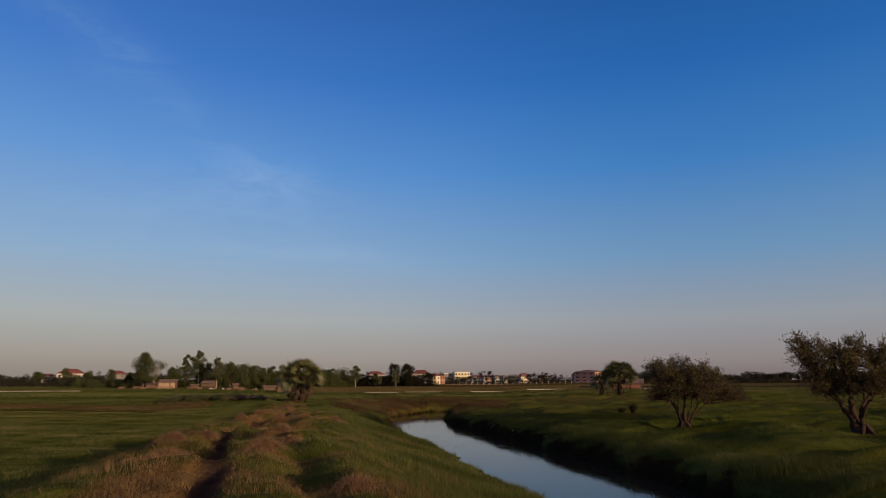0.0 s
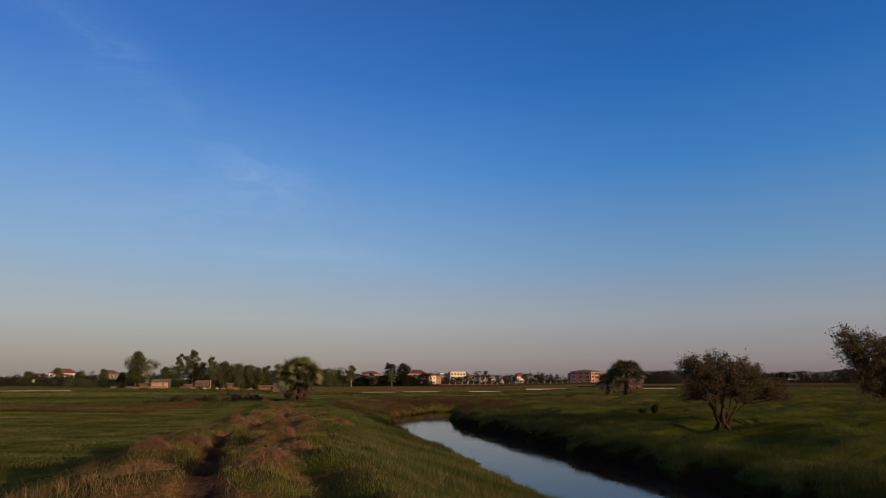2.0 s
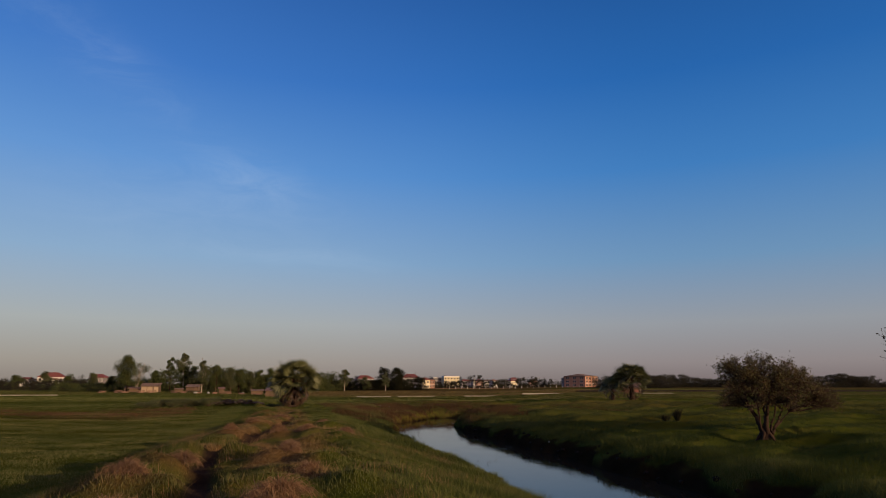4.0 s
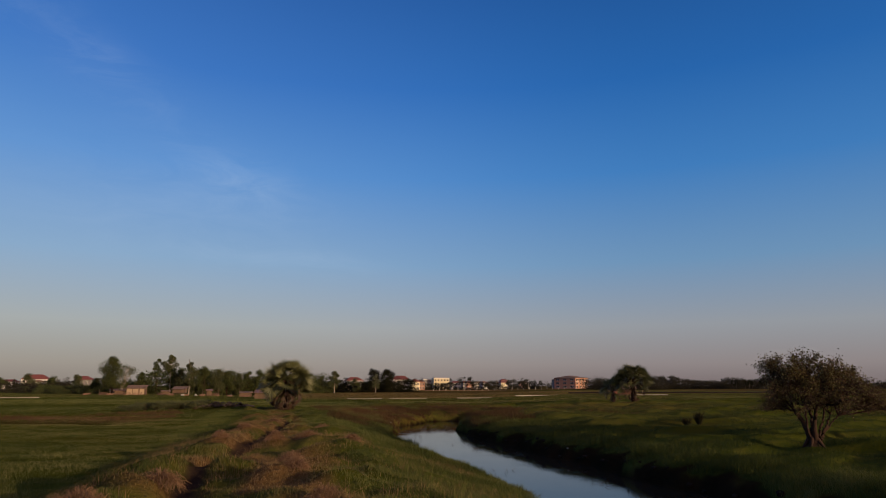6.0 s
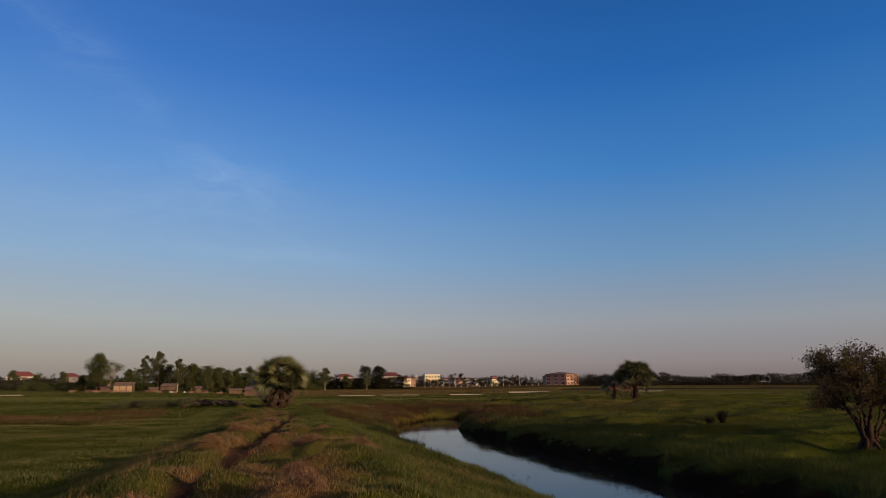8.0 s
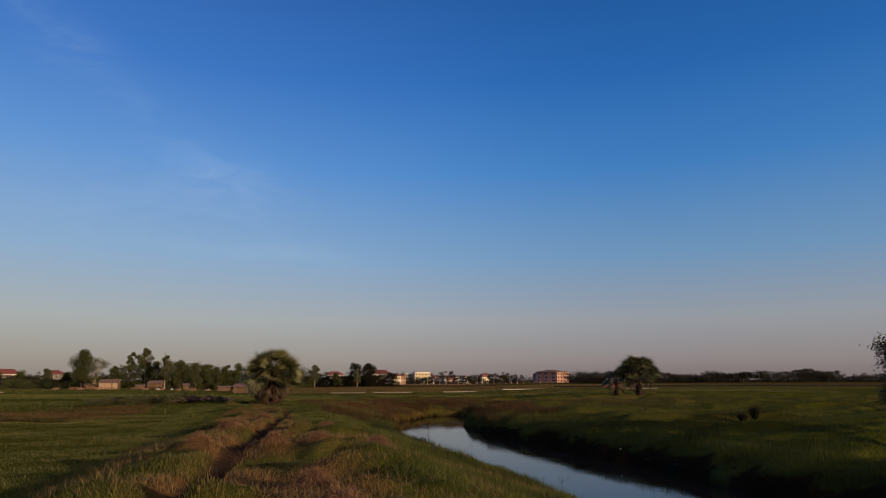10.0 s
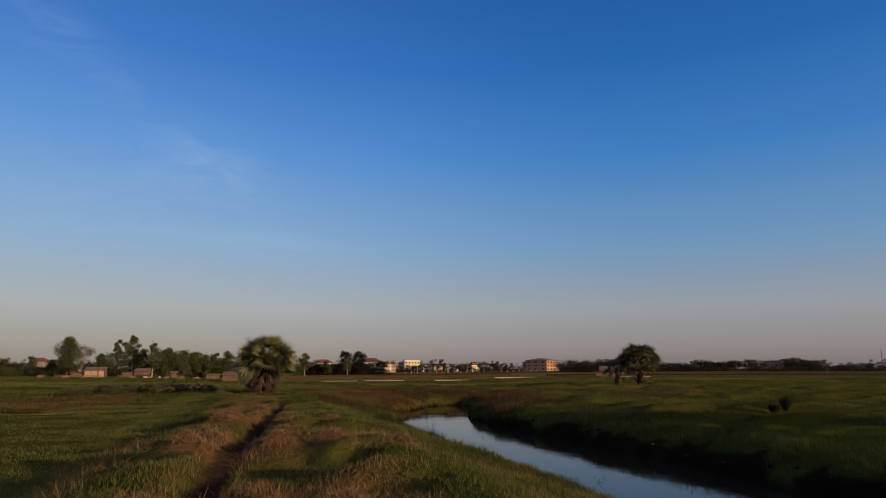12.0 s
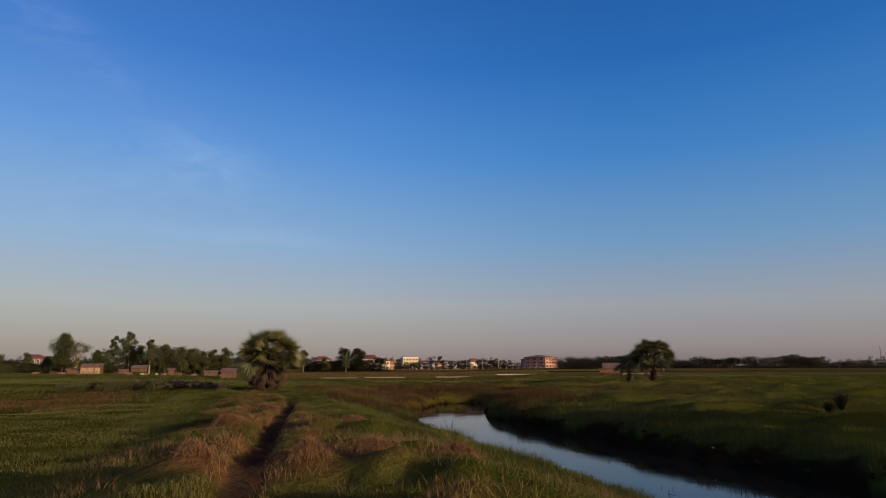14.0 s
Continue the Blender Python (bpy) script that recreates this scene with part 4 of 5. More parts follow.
forked_tree((-53.3, 279, FAR))
for k, (x, y, h, r, pale) in enumerate([(-48.5, 291, 7.5, 3.2, False), (-35.8, 293, 9.0, 3.0, True), (-17.5, 291, 8.0, 3.2, False), (-13.5, 296, 7.0, 3.0, True), (-9.5, 298, 8.2, 3.0, False), (-5.0, 300, 8.8, 3.4, False),
                                        (-61.5, 292, 6.0, 3.0, True), (-68.0, 300, 5.0, 2.8, False), (-82.0, 330, 7.0, 3.6, True), (-96.0, 345, 6.0, 4.0, False), (-112.0, 360, 7.5, 3.8, True), (-128.0, 372, 6.0, 4.4, False), (22.0, 430, 9.5, 4.4, False), (30.5, 445, 8.4, 3.8, True), (55.0, 470, 7.0, 4.0, False)]):
    field_tree("tree", "small pale green tree at the field edge" if pale else "small dark green tree at the field edge", 720 + k, (x, y, FAR), h, r, 0.6, 0.16, 14, 1500, 0.42, M_LEAF_PALE if pale else M_LEAF, M_BARK)


def woods(name, label, seed, x0, x1, y0, y1, tall, lumps, per, leaf, mat, low=0.0, rough=0.35):
    """A far belt of trees: uneven heaps of leaves that cannot be told apart."""
    rng = np.random.default_rng(seed)
    pile = Pile()
    for _ in range(int(lumps * 2.6)):
        u = rng.random()
        x, y = x0 + (x1 - x0) * u + rng.normal() * 2, y0 + (y1 - y0) * u + rng.normal() * 7
        g = float(height(x, y))
        top = FAR - g + tall * (1 - rough + 2 * rough * fbm(x, seed * 31.0, tall * 2.2, seed, 4))
        zc = low + (top - low) * rng.random() ** 1.1
        s = tall * rng.uniform(0.18, 0.33)
        d = rng.normal(size=(per, 3))
        d *= (s * rng.random(per) ** 0.4 / np.linalg.norm(d, axis=1))[:, None]
        q = d * [1.35, 1.0, 0.8] + [x, y, g + max(zc - s * 0.6, 0.2 * s)]
        leaf_cloud(rng, pile, q, leaf, 0.05, 0.65)
    tagged(new(name, pile.mesh(name, mat)), label, "trees", kind="stuff")


woods("village_trees", "dark belt of trees behind the village huts", 81, -57, -5, 300, 304, 7.4, 170, 75, 0.50, M_LEAF, rough=1.0)
woods("village_hedge", "mixed green bushes behind the village huts", 82, -34, 4, 292, 330, 7.2, 100, 70, 0.50, M_LEAF_PALE, rough=0.9)
woods("hedge_trees", "low dark hedge trees at the field edge", 83, -240, -100, 410, 425, 5.0, 260, 50, 0.65, M_HAZED_WOOD, rough=0.8)
woods("hedge_bushes", "pale bushes before the dark hedge", 84, -170, -62, 345, 330, 3.3, 200, 70, 0.36, M_HAZED_WOOD, rough=0.8)
woods("village_bushes", "brown-green bushes beside the huts", 85, -86, -53, 300, 290, 4.2, 110, 70, 0.36, M_LEAF, rough=0.9)
woods("middle_hedge", "dark hedge across the middle distance", 86, 18, 104, 470, 505, 6.4, 230, 65, 0.65, M_LEAF_DARK, rough=0.5)
woods("middle_trees", "green trees behind the fan palm", 87, 2, 36, 410, 455, 9.6, 110, 70, 0.6, M_LEAF)
woods("town_trees", "rounded dark trees among the town houses", 88, 150, 300, 705, 735, 8.2, 120, 110, 0.68, M_HAZED_WOOD, rough=0.95)
woods("far_town_trees", "far dark tree line behind the town", 89, -330, 480, 960, 900, 11.0, 360, 40, 1.1, M_HAZED_WOOD, rough=0.7)
woods("pasture_trees", "dark trees beside the brick building", 90, 246, 300, 500, 480, 10.6, 120, 110, 0.55, M_HAZED_WOOD, rough=0.8)
woods("far_right_woods", "long dark wood beyond the pasture", 91, 300, 560, 575, 540, 9.4, 560, 60, 0.85, M_HAZED_WOOD, rough=0.8)
woods("far_right_hedge", "long lower tree line beyond the pasture", 92, 540, 900, 560, 470, 8.4, 560, 45, 0.95, M_HAZED_WOOD, rough=1.0)


# ---- buildings ----
def pane_mesh(w, h):
    bm = block(-w / 2, w / 2, -0.04, 0.04, 0, h)
    me = bpy.data.meshes.new("pane")
    bm.to_mesh(me)
    bm.free()
    me.materials.append(M_GLASS)
    return me


def hip_roof(w, d, h, over, ridge):
    bm = bmesh.new()
    x, y, r = w / 2 + over, d / 2 + over, ridge / 2
    v = [bm.verts.new(p) for p in ((-x, -y, 0), (x, -y, 0), (x, y, 0), (-x, y, 0), (-r, 0, h), (r, 0, h), (-x, -y, -0.25), (x, -y, -0.25), (x, y, -0.25), (-x, y, -0.25))]
    for q in ((0, 1, 5, 4), (1, 2, 5), (2, 3, 4, 5), (3, 0, 4), (6, 7, 1, 0), (7, 8, 2, 1), (8, 9, 3, 2), (9, 6, 0, 3), (9, 8, 7, 6)):
        bm.faces.new([v[i] for i in q])
    return bm


def house(name, label, at, turn, w, d, storeys, storey, wall, roof, roof_h=2.5, bays=4, flat=False, balcony=False, side_bays=2, ridge=None):
    """A house with storeys, windows in frames and a tiled or flat roof; its front looks along -y."""
    ob = new(name)
    at, down = seated(at)
    storey += down / storeys
    ob.matrix_world = pose(*at, 0, 0, turn)
    h = storeys * storey
    part("wall", block(-w / 2, w / 2, -d / 2, d / 2, -0.3, h, 0.03), wall, ob)
    if flat:
        bm = block(-w / 2 - 0.3, w / 2 + 0.3, -d / 2 - 0.3, d / 2 + 0.3, h + 0.003, h + 0.25)
        box(bm, -w / 2, w / 2, -d / 2, -d / 2 + 0.2, h + 0.25, h + 0.95)
        box(bm, -w / 2, -w / 2 + 0.2, -d / 2 + 0.2, d / 2, h + 0.25, h + 0.95)
        part("roof", bm, M_WALL_WHITE, ob, "flat white roof with a low parapet")
    else:
        bm = hip_roof(w, d, roof_h, 0.6, ridge if ridge is not None else w * 0.45)
        bm.transform(Matrix.Translation((0, 0, h + 0.253)))
        part("roof", bm, roof, ob, "hipped roof")
    ww, wh = w / bays * 0.46, storey * 0.46
    pane = pane_mesh(ww, wh)
    frame_bm = bmesh.new()
    for q in ((-ww / 2 - 0.12, -ww / 2, -0.12, wh + 0.12), (ww / 2, ww / 2 + 0.12, -0.12, wh + 0.12), (-ww / 2, ww / 2, -0.12, 0), (-ww / 2, ww / 2, wh, wh + 0.12), (-0.05, 0.05, 0, wh)):
        box(frame_bm, q[0], q[1], -0.07, 0.05, q[2], q[3])
    frame_me = bpy.data.meshes.new("window_frame")
    frame_bm.to_mesh(frame_me)
    frame_bm.free()
    frame_me.materials.append(M_WALL_WHITE)
    places = [((k + 0.5) / bays * w - w / 2, -d / 2, 0) for k in range(bays)] + [(-w / 2, (k + 0.5) / side_bays * d - d / 2, 90) for k in range(side_bays)]
    for s in range(storeys):
        for x, y, r in places:
            win = part("window", frame_me, None, ob)
            win.matrix_basis = pose(x, y, s * storey + storey * 0.30, 0, 0, -r)
            part("pane", pane, None, win)
        if s:
            part("ledge", block(-w / 2 - 0.06, w / 2 + 0.06, -d / 2 - 0.22, -d / 2 - 0.003, s * storey - 0.15, s * storey + 0.1), M_WALL_WHITE, ob)
        if balcony and s:
            for k in range(bays):
                x = (k + 0.5) / bays * w - w / 2
                bm = block(x - w / bays * 0.42, x + w / bays * 0.42, -d / 2 - 1.3, -d / 2 - 0.23, s * storey - 0.12, s * storey)
                box(bm, x - w / bays * 0.42, x + w / bays * 0.42, -d / 2 - 1.3, -d / 2 - 1.2, s * storey, s * storey + 0.85)
                part("balcony", bm, wall, ob)
    return tagged(ob, label, "house")


house("apartment_building", "three-storey cream building with balconies", (209.5, 838, FAR), 0, 20.5, 13, 3, 3.8, M_WALL_YELLOW, None, bays=5, flat=True, balcony=True, side_bays=2)
# grey block added to give the cream building its dark, shaded left side
house("house", "grey block standing for the shaded side of a cream building", (192.6, 846, FAR), 0, 11, 12, 3, 3.2, M_WALL_GREY, None, bays=3, flat=True)
house("house", "two-storey pink-white house with hipped red roof", (78.8, 680, FAR), 8, 16.5, 12, 2, 3.7, M_WALL_WHITE, M_ROOF_RED, 3.2, 5)
house("house", "white house under a wide red roof", (121.5, 652, FAR), -10, 17.5, 14, 2, 4.1, M_WALL_WHITE, M_ROOF_RED, 3.6, 4)
house("house", "small cream house with a red roof", (133.5, 640, FAR), 12, 7.5, 8, 2, 3.0, M_WALL_YELLOW, M_ROOF_RED, 2.2, 2)
house("house", "low house with a wide red roof in trees", (-209.0, 684, FAR), 5, 21, 14, 2, 4.0, M_WALL_WHITE, M_ROOF_RED, 4.2, 5)
house("house", "small white house half hidden by a hedge", (-183.0, 606, FAR), 10, 7.5, 6, 2, 2.6, M_WALL_WHITE, M_ROOF_GREY, 1.4, 2)
house("house", "grey-pink house with a red hipped roof", (-95.5, 393, FAR), -6, 6.6, 6, 2, 2.75, M_WALL_GREY, M_ROOF_RED, 1.6, 3)
house("brick_building", "two-storey orange brick building with grey roof", (331, 706, FAR), 40, 34, 26, 3, 3.6, M_WALL_ORANGE, M_ROOF_GREY, 2.6, 4, side_bays=3, ridge=14)
rng_town = np.random.default_rng(19)
for k, (x, y, w, n, wall, roof) in enumerate([(221, 806, 11, 2, M_WALL_WHITE, M_ROOF_RED), (246, 850, 10, 2, M_WALL_GREY, M_ROOF_RED), (268, 860, 12, 2, M_WALL_WHITE, M_ROOF_GREY),
                                               (291, 815, 7, 2, M_WALL_GREY, M_ROOF_RED), (310, 805, 9, 2, M_WALL_ORANGE, M_ROOF_RUST), (162, 780, 10, 2, M_WALL_GREY, M_ROOF_GREY),
                                               (338, 760, 10, 3, M_WALL_GREY, M_ROOF_GREY), (172, 800, 8, 2, M_WALL_WHITE, M_ROOF_RUST), (234, 790, 8, 2, M_WALL_ORANGE, M_ROOF_RED), (256, 800, 7, 2, M_WALL_WHITE, M_ROOF_RUST), (279, 795, 9, 2, M_WALL_YELLOW, M_ROOF_RED), (300, 850, 9, 3, M_WALL_GREY, M_ROOF_RED), (150, 690, 8, 2, M_WALL_ORANGE, M_ROOF_RUST), (-236, 700, 14, 2, M_WALL_WHITE, M_ROOF_RED)]):
    house("house", "distant town house partly hidden by trees", (x, y, FAR), float(rng_town.uniform(-15, 15)), w, 9, n, 3.0, wall, roof, 1.8, 3)


def hut(label, at, turn, w, d, h, rise, wall, roof, stilts=0.0, panels=3):
    """A village hut: posts, wall panels and a sheet roof that falls to the front."""
    ob = new("hut")
    at, down = seated(at)
    h += down
    ob.matrix_world = pose(*at, 0, 0, turn)
    for k in range(panels):
        x0, x1 = -w / 2 + w * k / panels, -w / 2 + w * (k + 1) / panels
        part("panel", block(x0 + 0.04, x1 - 0.04, -d / 2, -d / 2 + 0.08, stilts + 0.05, h, 0.01), wall, ob)
    for s in (-1, 1):
        part("side_wall", block(*sorted((s * w / 2, s * (w / 2 - 0.08))), -d / 2 + 0.09, d / 2, stilts + 0.05, h + rise * 0.5), M_BOARD, ob)
    part("floor", block(-w / 2, w / 2, -d / 2 + 0.09, d / 2, stilts - 0.1, stilts), M_BOARD, ob)
    for k in range(panels + 1):
        x = -w / 2 + w * k / panels
        for y in (-d / 2 - 0.06, d / 2 + 0.06):
            part("post", block(x - 0.06, x + 0.06, y - 0.05, y + 0.05, -0.3, h - 0.02), M_BOARD, ob)
    n = int(w / 0.45)
    for k in range(n):
        x0, x1 = -w / 2 - 0.4 + (w + 0.8) * k / n, -w / 2 - 0.4 + (w + 0.8) * (k + 1) / n
        bm = bmesh.new()
        lift = 0.03 * (k % 2)
        v = [bm.verts.new(p) for p in ((x0, -d / 2 - 0.5, h + lift), (x1 - 0.01, -d / 2 - 0.5, h + lift), (x1 - 0.01, d / 2 + 0.3, h + rise + lift), (x0, d / 2 + 0.3, h + rise + lift))]
        u = [bm.verts.new(p.co + Vector((0, 0, 0.05))) for p in v]
        for q in ((v[3], v[2], v[1], v[0]), (u[0], u[1], u[2], u[3]), (v[0], v[1], u[1], u[0]), (v[1], v[2], u[2], u[1]), (v[2], v[3], u[3], u[2]), (v[3], v[0], u[0], u[3])):
            bm.faces.new(q)
        part("roof_sheet", bm, roof, ob)
    return tagged(ob, label, "hut")


hut("low hut with tan wall panels and sheet roof", (-46.2, 267, FAR - 0.1), 0, 5.9, 4.0, 1.5, 1.2, M_PANEL, M_ROOF_GREY)
hut("small dark lean-to of weathered boards", (-51.8, 268, FAR - 0.1), 6, 3.0, 3.0, 0.7, 0.4, M_BOARD, M_ROOF_RUST)
hut("reddish board hut raised on short stilts", (-30.2, 254, FAR - 0.3), -4, 3.9, 3.4, 1.5, 0.9, M_BOARD, M_ROOF_GREY, 0.9)
hut("low grey shelter between two huts", (-37.6, 274, FAR - 0.2), 9, 2.6, 2.4, 0.5, 0.4, M_BOARD, M_ROOF_GREY)
hut("tan roadside stall with thin posts", (-21.6, 264, FAR - 0.2), 8, 1.7, 2.0, 0.8, 0.5, M_BOARD, M_ROOF_RUST, 0, 2)
hut("small tan shed beside bushes", (-57.4, 284, FAR), 0, 2.6, 2.6, 0.8, 0.5, M_PANEL, M_ROOF_RUST)
hut("long low pile-shed of weathered boards", (-8.8, 260, FAR - 0.4), 4, 4.0, 2.5, 0.3, 0.4, M_BOARD, M_ROOF_GREY)
hut("brown thatched shelter on posts", (-2.6, 217, FAR - 0.2), -6, 3.4, 4.0, 0.5, 0.9, M_BOARD, M_ROOF_RUST)
hut("grey-roofed field shed in the pasture", (116.0, 213, FAR - 0.3), -30, 5.4, 4.0, 1.5, 1.6, M_BOARD, M_ROOF_GREY)


def red_stall(at, turn):
    ob = new("stall")
    at = seated(at)[0]
    ob.matrix_world = pose(*at, 0, 0, turn)
    for k in range(4):
        part("panel", block(-3 + 1.5 * k + 0.05, -1.5 + 1.5 * k - 0.05, -0.05, 0.05, 0.45, 1.25), M_RED_PAINT, ob)
    for k in range(5):
        part("post", block(-3.06 + 1.5 * k, -2.94 + 1.5 * k, 0.06, 0.16, -0.3, 1.6), M_BOARD, ob)
    part("roof", block(-3.2, 3.2, -0.3, 2.2, 1.603, 1.68), M_ROOF_RUST, ob)
    tagged(ob, "low open stall with faded red panels", "stall")


red_stall((110.6, 206, FAR - 0.3), -22)


# ---- strips of concrete, posts, poles and litter ----
def channel(label, x0, y0, x1, y1, wide, tall):
    ob = new("channel")
    a, b = Vector((x0, y0, 0)), Vector((x1, y1, 0))
    length = (b - a).length
    ob.matrix_world = pose(x0, y0, (float(height(x0, y0)) + float(height(x1, y1))) / 2, 0, 0, math.degrees(math.atan2(y1 - y0, x1 - x0)))
    n = max(2, int(length / 6))
    for k in range(n):
        part("slab", block(length * k / n + 0.02, length * (k + 1) / n - 0.02, -wide / 2, wide / 2, -0.2, tall * (1 + 0.10 * ((k * 7) % 3 - 1)), 0.02), M_CONCRETE, ob)
    return tagged(ob, label, "channel", "concrete channels in the fields")


channel("long pale concrete channel edge in the field", 84, 234, 120, 229, 0.4, 0.17)
channel("pale concrete channel edge in the field", 63, 236, 75, 234, 0.4, 0.17)
channel("short pale concrete channel edge in grass", 24, 228, 35, 226, 0.4, 0.17)
channel("pale concrete channel edge on flat ground", -80, 188, -54, 193, 0.4, 0.16)
channel("low pale concrete edge across flat grass", 39, 236, 52, 235, 0.4, 0.17)
channel("short pale channel edge beyond the palm", 114, 204, 123, 200, 0.4, 0.2)

for k in range(34):
    x = 140 + k * 5.6
    ob = new("fence_post", pane_mesh(0.32, 1.9 + 0.3 * ((k * 5) % 3)))
    ob.data.materials[0] = M_CONCRETE
    ob.matrix_world = pose(*on_ground(x, 600 - 0.08 * x, -0.1))
    tagged(ob, "pale concrete fence post at the town edge", "fence post", "fence posts at the town edge")
part("town_wall", block(0, 200.5, -0.2, 0.2, -0.5, 0.55, 0.05), M_BOARD).matrix_world = pose(*on_ground(135, 602), 0, 0, -4)
tagged(bpy.data.objects["town_wall"], "low mottled wall along the town edge", "wall", kind="structure")


def bund(label, x0, y0, x1, y1, wide, tall):
    """A long low bank of earth across the fields."""
    n = 90
    u = np.linspace(0, 1, n)
    x, y = x0 + (x1 - x0) * u, y0 + (y1 - y0) * u + 3 * (vnoise(u * 100, u, 12.0, 91) - 0.5)
    g = height(x, y)
    top = tall * (0.75 + 0.5 * vnoise(u * 100, u, 4.0, 93))
    rows = [np.stack([x, y + d * wide, g + h * top - 0.2 * (h == 0)], -1) for d, h in ((-1, 0), (-0.45, 0.85), (0, 1.0), (0.45, 0.85), (1, 0))]
    v = np.stack(rows, 1).reshape(-1, 3)
    i, j = np.meshgrid(np.arange(n - 1), np.arange(4), indexing="ij")
    f = np.stack([i * 5 + j, (i + 1) * 5 + j, (i + 1) * 5 + j + 1, i * 5 + j + 1], -1).reshape(-1, 4)
    tagged(new("bund", mesh_np("bund", v, f, M_SOIL, True)), label, "bund")


bund("long low bund of dark earth before the far wood", 118, 262, 400, 190, 1.4, 0.55)


def pole(name, label, x, y, tall, r, lamp, mat, group=""):
    ob = new(name)
    ob.matrix_world = pose(*on_ground(x, y))
    tall += FAR - float(height(x, y))
    part("pole", mesh_np("pole", *tube([(0, 0, -0.3), (0, 0, tall * 0.5), (0, 0, tall)], [r * 1.2, r, r * 0.7], 8), mat, True), None, ob)
    if lamp:
        part("arm", mesh_np("arm", *tube([(0, 0, tall - 0.1), (0.6, 0, tall + 0.25), (1.5, 0, tall + 0.3)], [r * 0.7, r * 0.6, r * 0.6], 6), mat, True), None, ob)
        part("lamp_head", block(1.4, 2.2, -0.2, 0.2, tall + 0.2, tall + 0.42, 0.03), M_WALL_GREY, ob)
    return tagged(ob, label, "pole", group)


for x, tall in ((202, 8.2), (216, 9.2), (238, 8.8), (257, 10.0), (276, 9.2), (181, 8.5)):
    pole("street_lamp", "pale street lamp at the town edge", x, 700, tall, 0.12, True, M_CONCRETE, "street lamps at the town edge")
pole("post", "lone weathered wooden post in the pasture", 105.8, 120, 2.4, 0.05, False, M_BOARD)
pole("mast", "slim red and white radio mast", 668, 560, 23, 0.35, False, M_RED_PAINT)
pole("utility_pole", "thin utility pole above the village trees", -33.4, 300, 13, 0.12, False, M_BOARD)
pole("utility_pole", "thin utility pole over the town roofs", 127.0, 655, 14.5, 0.15, False, M_BOARD)
for k in range(11):
    field_tree("tree", "thin grey-stemmed tree before the dark wood", 400 + k, (404 + 3.9 * k + 2.6 * math.sin(k * 5), 520 + 9 * math.sin(k * 2.3), FAR), 7.5 + 1.3 * math.sin(k * 3.1), 1.6, 3.6, 0.13, 6, 340, 0.6, M_LEAF_DARK, M_DARK_STEM)


def litter(seed, at, size):
    rng = np.random.default_rng(seed)
    bm = bmesh.new()
    bmesh.ops.create_icosphere(bm, subdivisions=2, radius=size)
    for v in bm.verts:
        v.co *= 0.6 + 0.7 * rng.random()
        v.co.z *= 0.6
    ob = part("litter", bm, M_WHITE)
    ob.matrix_world = pose(*at)
    tagged(ob, "crumpled white plastic bag on the muddy bank", "litter", "litter on the banks")


for k, (x, y, s) in enumerate([(11.2, 82.2, 0.14), (12.3, 82.8, 0.12), (11.0, 72.5, 0.10), (15.75, 46.4, 0.05), (8.2, 69.0, 0.07)]):
    litter(200 + k, on_ground(x, y, s * 0.3), s)
for k, (x, y, s) in enumerate([(-28.7, 249.5, 0.6), (-24.5, 249.5, 0.55), (-13.5, 254, 0.6), (-75.6, 300, 0.9)]):
    litter(220 + k, on_ground(x, y, 0.3), s)


def water_twigs(seed, x, y, count, tall):
    rng = np.random.default_rng(seed)
    ob = new("snag")
    ob.matrix_world = pose(x, y, WATER)
    for _ in range(count):
        a, d = rng.normal(size=2) * 0.35, rng.normal(size=2) * 0.4
        part("twig", mesh_np("twig", *tube(bezier(np.array([a[0], a[1], -0.9]), np.array([a[0], a[1], 0.1]), np.array([a[0] + d[0], a[1] + d[1], tall * rng.uniform(0.3, 1.0)]), 5), np.linspace(0.014, 0.006, 5), 4), M_TWIG), None, ob)
    tagged(ob, "thin dead twigs sticking out of the water", "snag", "snags in the canal")


water_twigs(1, 11.3, 62.5, 4, 0.8)
water_twigs(2, 10.8, 42.9, 5, 0.12)
water_twigs(3, 12.1, 56.0, 3, 0.12)
water_twigs(4, 13.0, 38.0, 3, 0.1)


def leafy_bush(seed, at, r, tall, mat, label):
    rng = np.random.default_rng(seed)
    wood, crown = Pile(), Pile()
    for _ in range(16):
        a = rng.random() * 2 * np.pi
        tip = np.array([np.cos(a) * r * rng.uniform(0.2, 0.9), np.sin(a) * r * rng.uniform(0.2, 0.9), tall * rng.uniform(0.45, 0.95)])
        wood.put(*tube(bezier(np.zeros(3) - [0, 0, 0.1], tip * [0.3, 0.3, 0.6], tip, 5), np.linspace(0.03, 0.008, 5), 4))
        leaf_cloud(rng, crown, tip + rng.normal(size=(110, 3)) * [r * 0.26, r * 0.26, tall * 0.18], 0.12, 0.1, 0.6)
    bush = new("bush")
    bush.matrix_world = pose(*at)
    part("stem_cluster", wood.mesh("stem_cluster", M_TWIG), None, bush)
    part("foliage", crown.mesh("foliage", mat), None, bush)
    return tagged(bush, label, "bush", "bushes on the field bund")


for k, (x, y, r, h) in enumerate([(-12.4, 83, 0.9, 0.45), (-11.2, 84, 1.0, 0.6), (-10.1, 83.4, 0.9, 0.7), (-8.9, 84.2, 1.0, 0.7), (-7.9, 84.5, 0.9, 0.5), (-6.5, 83.5, 0.9, 0.65), (-5.8, 84.5, 0.8, 0.7)]):
    leafy_bush(300 + k, on_ground(x, y), r, h, M_LEAF_PALE, "low green bush on a field bund")


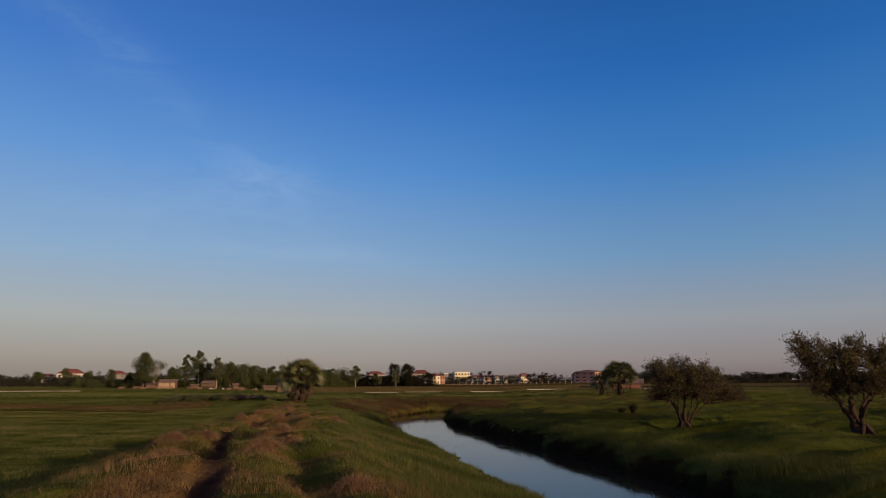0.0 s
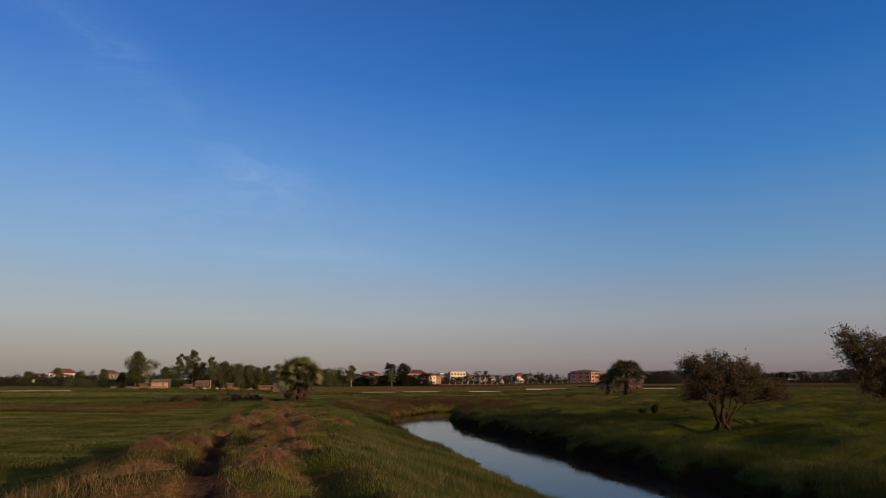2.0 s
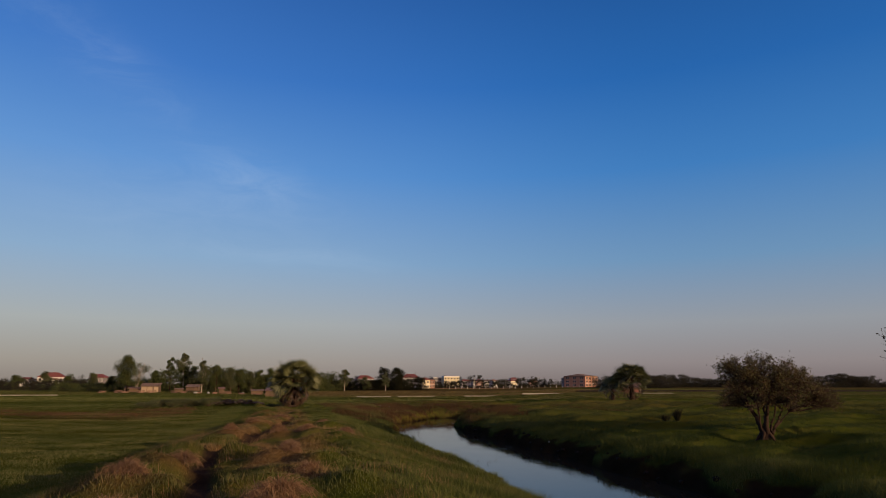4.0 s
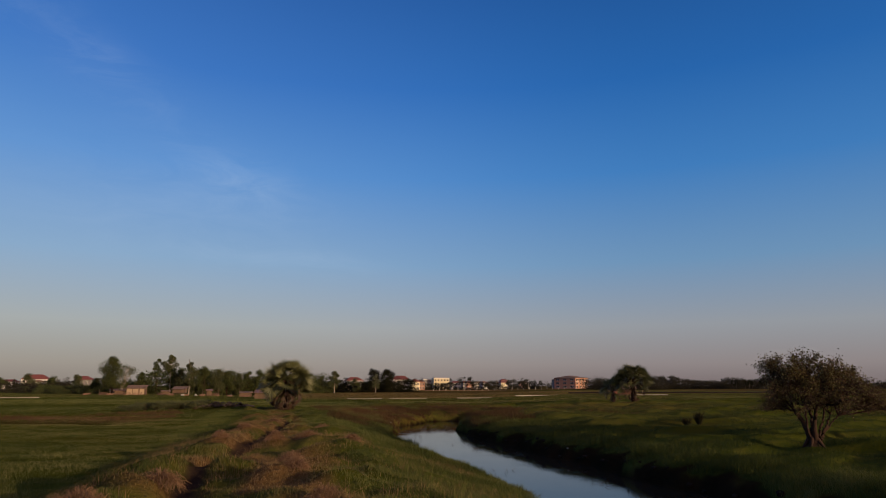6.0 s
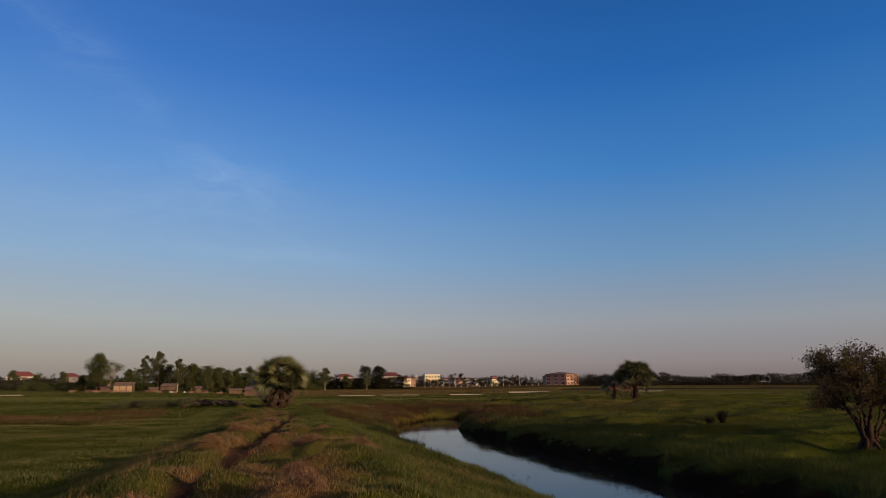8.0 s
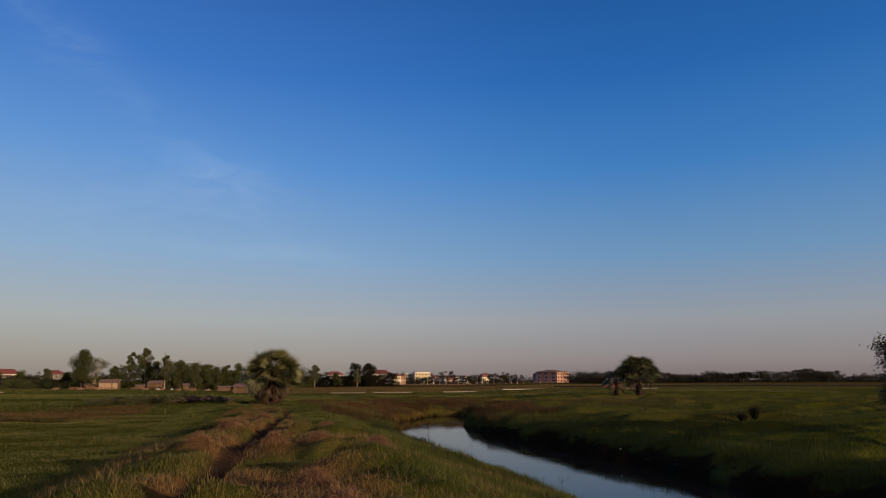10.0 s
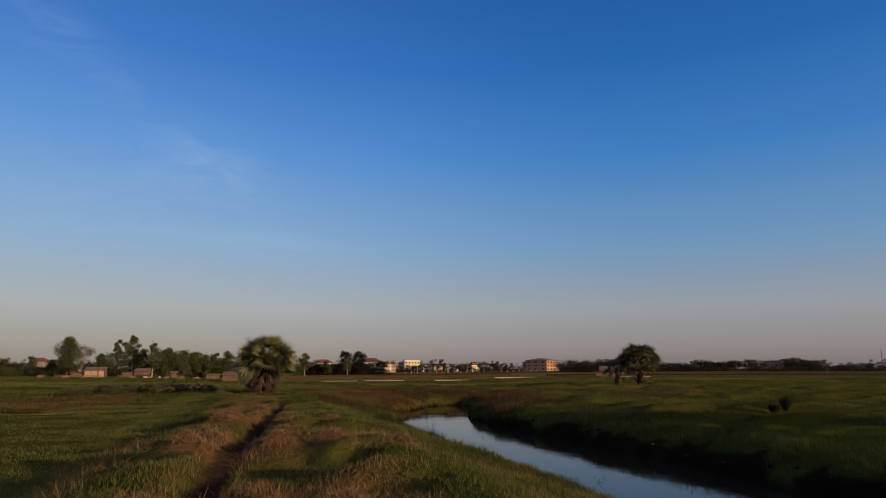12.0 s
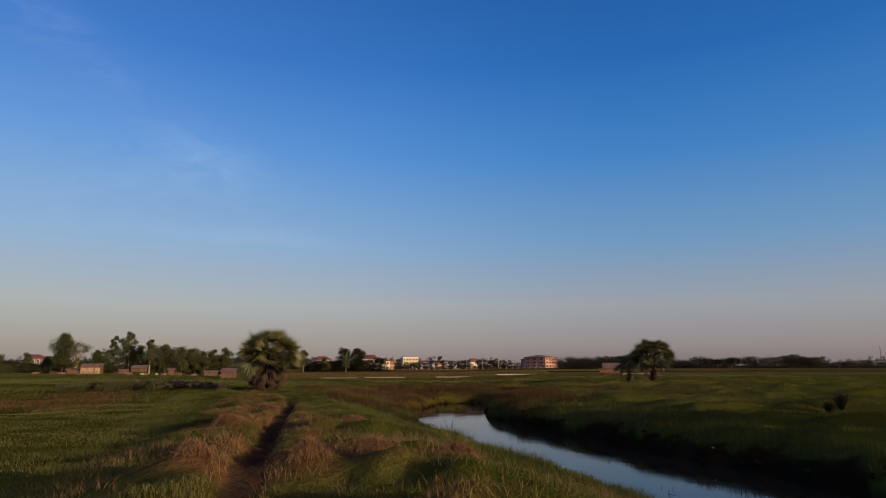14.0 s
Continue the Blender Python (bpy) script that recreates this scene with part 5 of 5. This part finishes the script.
def soil_heap(seed, at, turn, long, wide, tall):
    """A long dumped heap of dark clods."""
    rng = np.random.default_rng(seed)
    pile = Pile()
    for _ in range(320):
        u, v = rng.uniform(-1, 1), rng.normal(0, 0.35)
        top = tall * (1 - u * u) * np.exp(-v * v * 3) * rng.uniform(0.5, 1.0)
        bm = bmesh.new()
        bmesh.ops.create_icosphere(bm, subdivisions=1, radius=rng.uniform(0.05, 0.17))
        p = np.array([q.co[:] for q in bm.verts]) * rng.uniform(0.6, 1.25, (len(bm.verts), 1)) * [1.2, 1, 0.7]
        pile.put(p + [u * long / 2, v * wide, top * rng.uniform(0.2, 1.0)], [[w.index for w in f.verts] for f in bm.faces])
        bm.free()
    ob = new("soil_heap", pile.mesh("soil_heap", M_HEAP))
    ob.matrix_world = pose(*at, 0, 0, turn)
    return tagged(ob, "long dumped heap of dark grey clods on the bund", "soil heap")


soil_heap(3, on_ground(-3.9, 84.4, -0.1), 0, 5.6, 0.9, 0.55)


def wood_stack(seed, at, turn, w, tall):
    """A heap of poles and boards."""
    rng = np.random.default_rng(seed)
    ob = new("wood_stack")
    at = seated(at)[0]
    ob.matrix_world = pose(*at, 0, 0, turn)
    for k in range(9):
        z = 0.08 + tall * (k // 3) / 3
        bm = block(-w / 2 * rng.uniform(0.7, 1.0), w / 2 * rng.uniform(0.7, 1.0), -0.11, 0.11, -0.08, 0.08, 0.02)
        p = part("board", bm, M_BOARD if k % 3 else M_ROOF_RUST, ob)
        p.matrix_basis = pose(rng.normal() * 0.2, (k % 3 - 1) * 0.35, z, 0, rng.normal() * 3, rng.normal() * 8)
    return tagged(ob, "heap of weathered boards near the huts", "wood stack", "board heaps near the huts")


for k in range(13):
    r = np.random.default_rng(500 + k)
    wood_stack(600 + k, (-60 + 4.6 * k + r.uniform(-1, 1), 252 + r.uniform(-3, 6), 0), r.uniform(-30, 30), r.uniform(1.5, 3.2), r.uniform(0.4, 1.0))
for k in range(9):
    r = np.random.default_rng(520 + k)
    pole("post", "thin weathered post standing near the huts", -54 + 6.2 * k + r.uniform(-1.5, 1.5), 250 + r.uniform(-2, 8), r.uniform(1.2, 2.6), 0.07, False, M_BOARD, "posts near the huts")


def clod(seed, x, y, size):
    rng = np.random.default_rng(seed)
    bm = bmesh.new()
    bmesh.ops.create_icosphere(bm, subdivisions=2, radius=size)
    for v in bm.verts:
        v.co *= 0.7 + 0.5 * rng.random()
        v.co.z *= 0.65
    ob = part("clod", bm, M_SOIL)
    ob.matrix_world = pose(*on_ground(x, y, size * 0.2), 0, 0, rng.uniform(0, 360))
    tagged(ob, "dark lump of fallen earth at the waterline", "clod", "clods along the canal")


for k in range(34):
    r = np.random.default_rng(800 + k)
    clod(840 + k, 12.55 + 2.75 + r.uniform(-0.05, 0.55), 27 + 1.12 * k + r.uniform(-0.5, 0.5), r.uniform(0.06, 0.15))
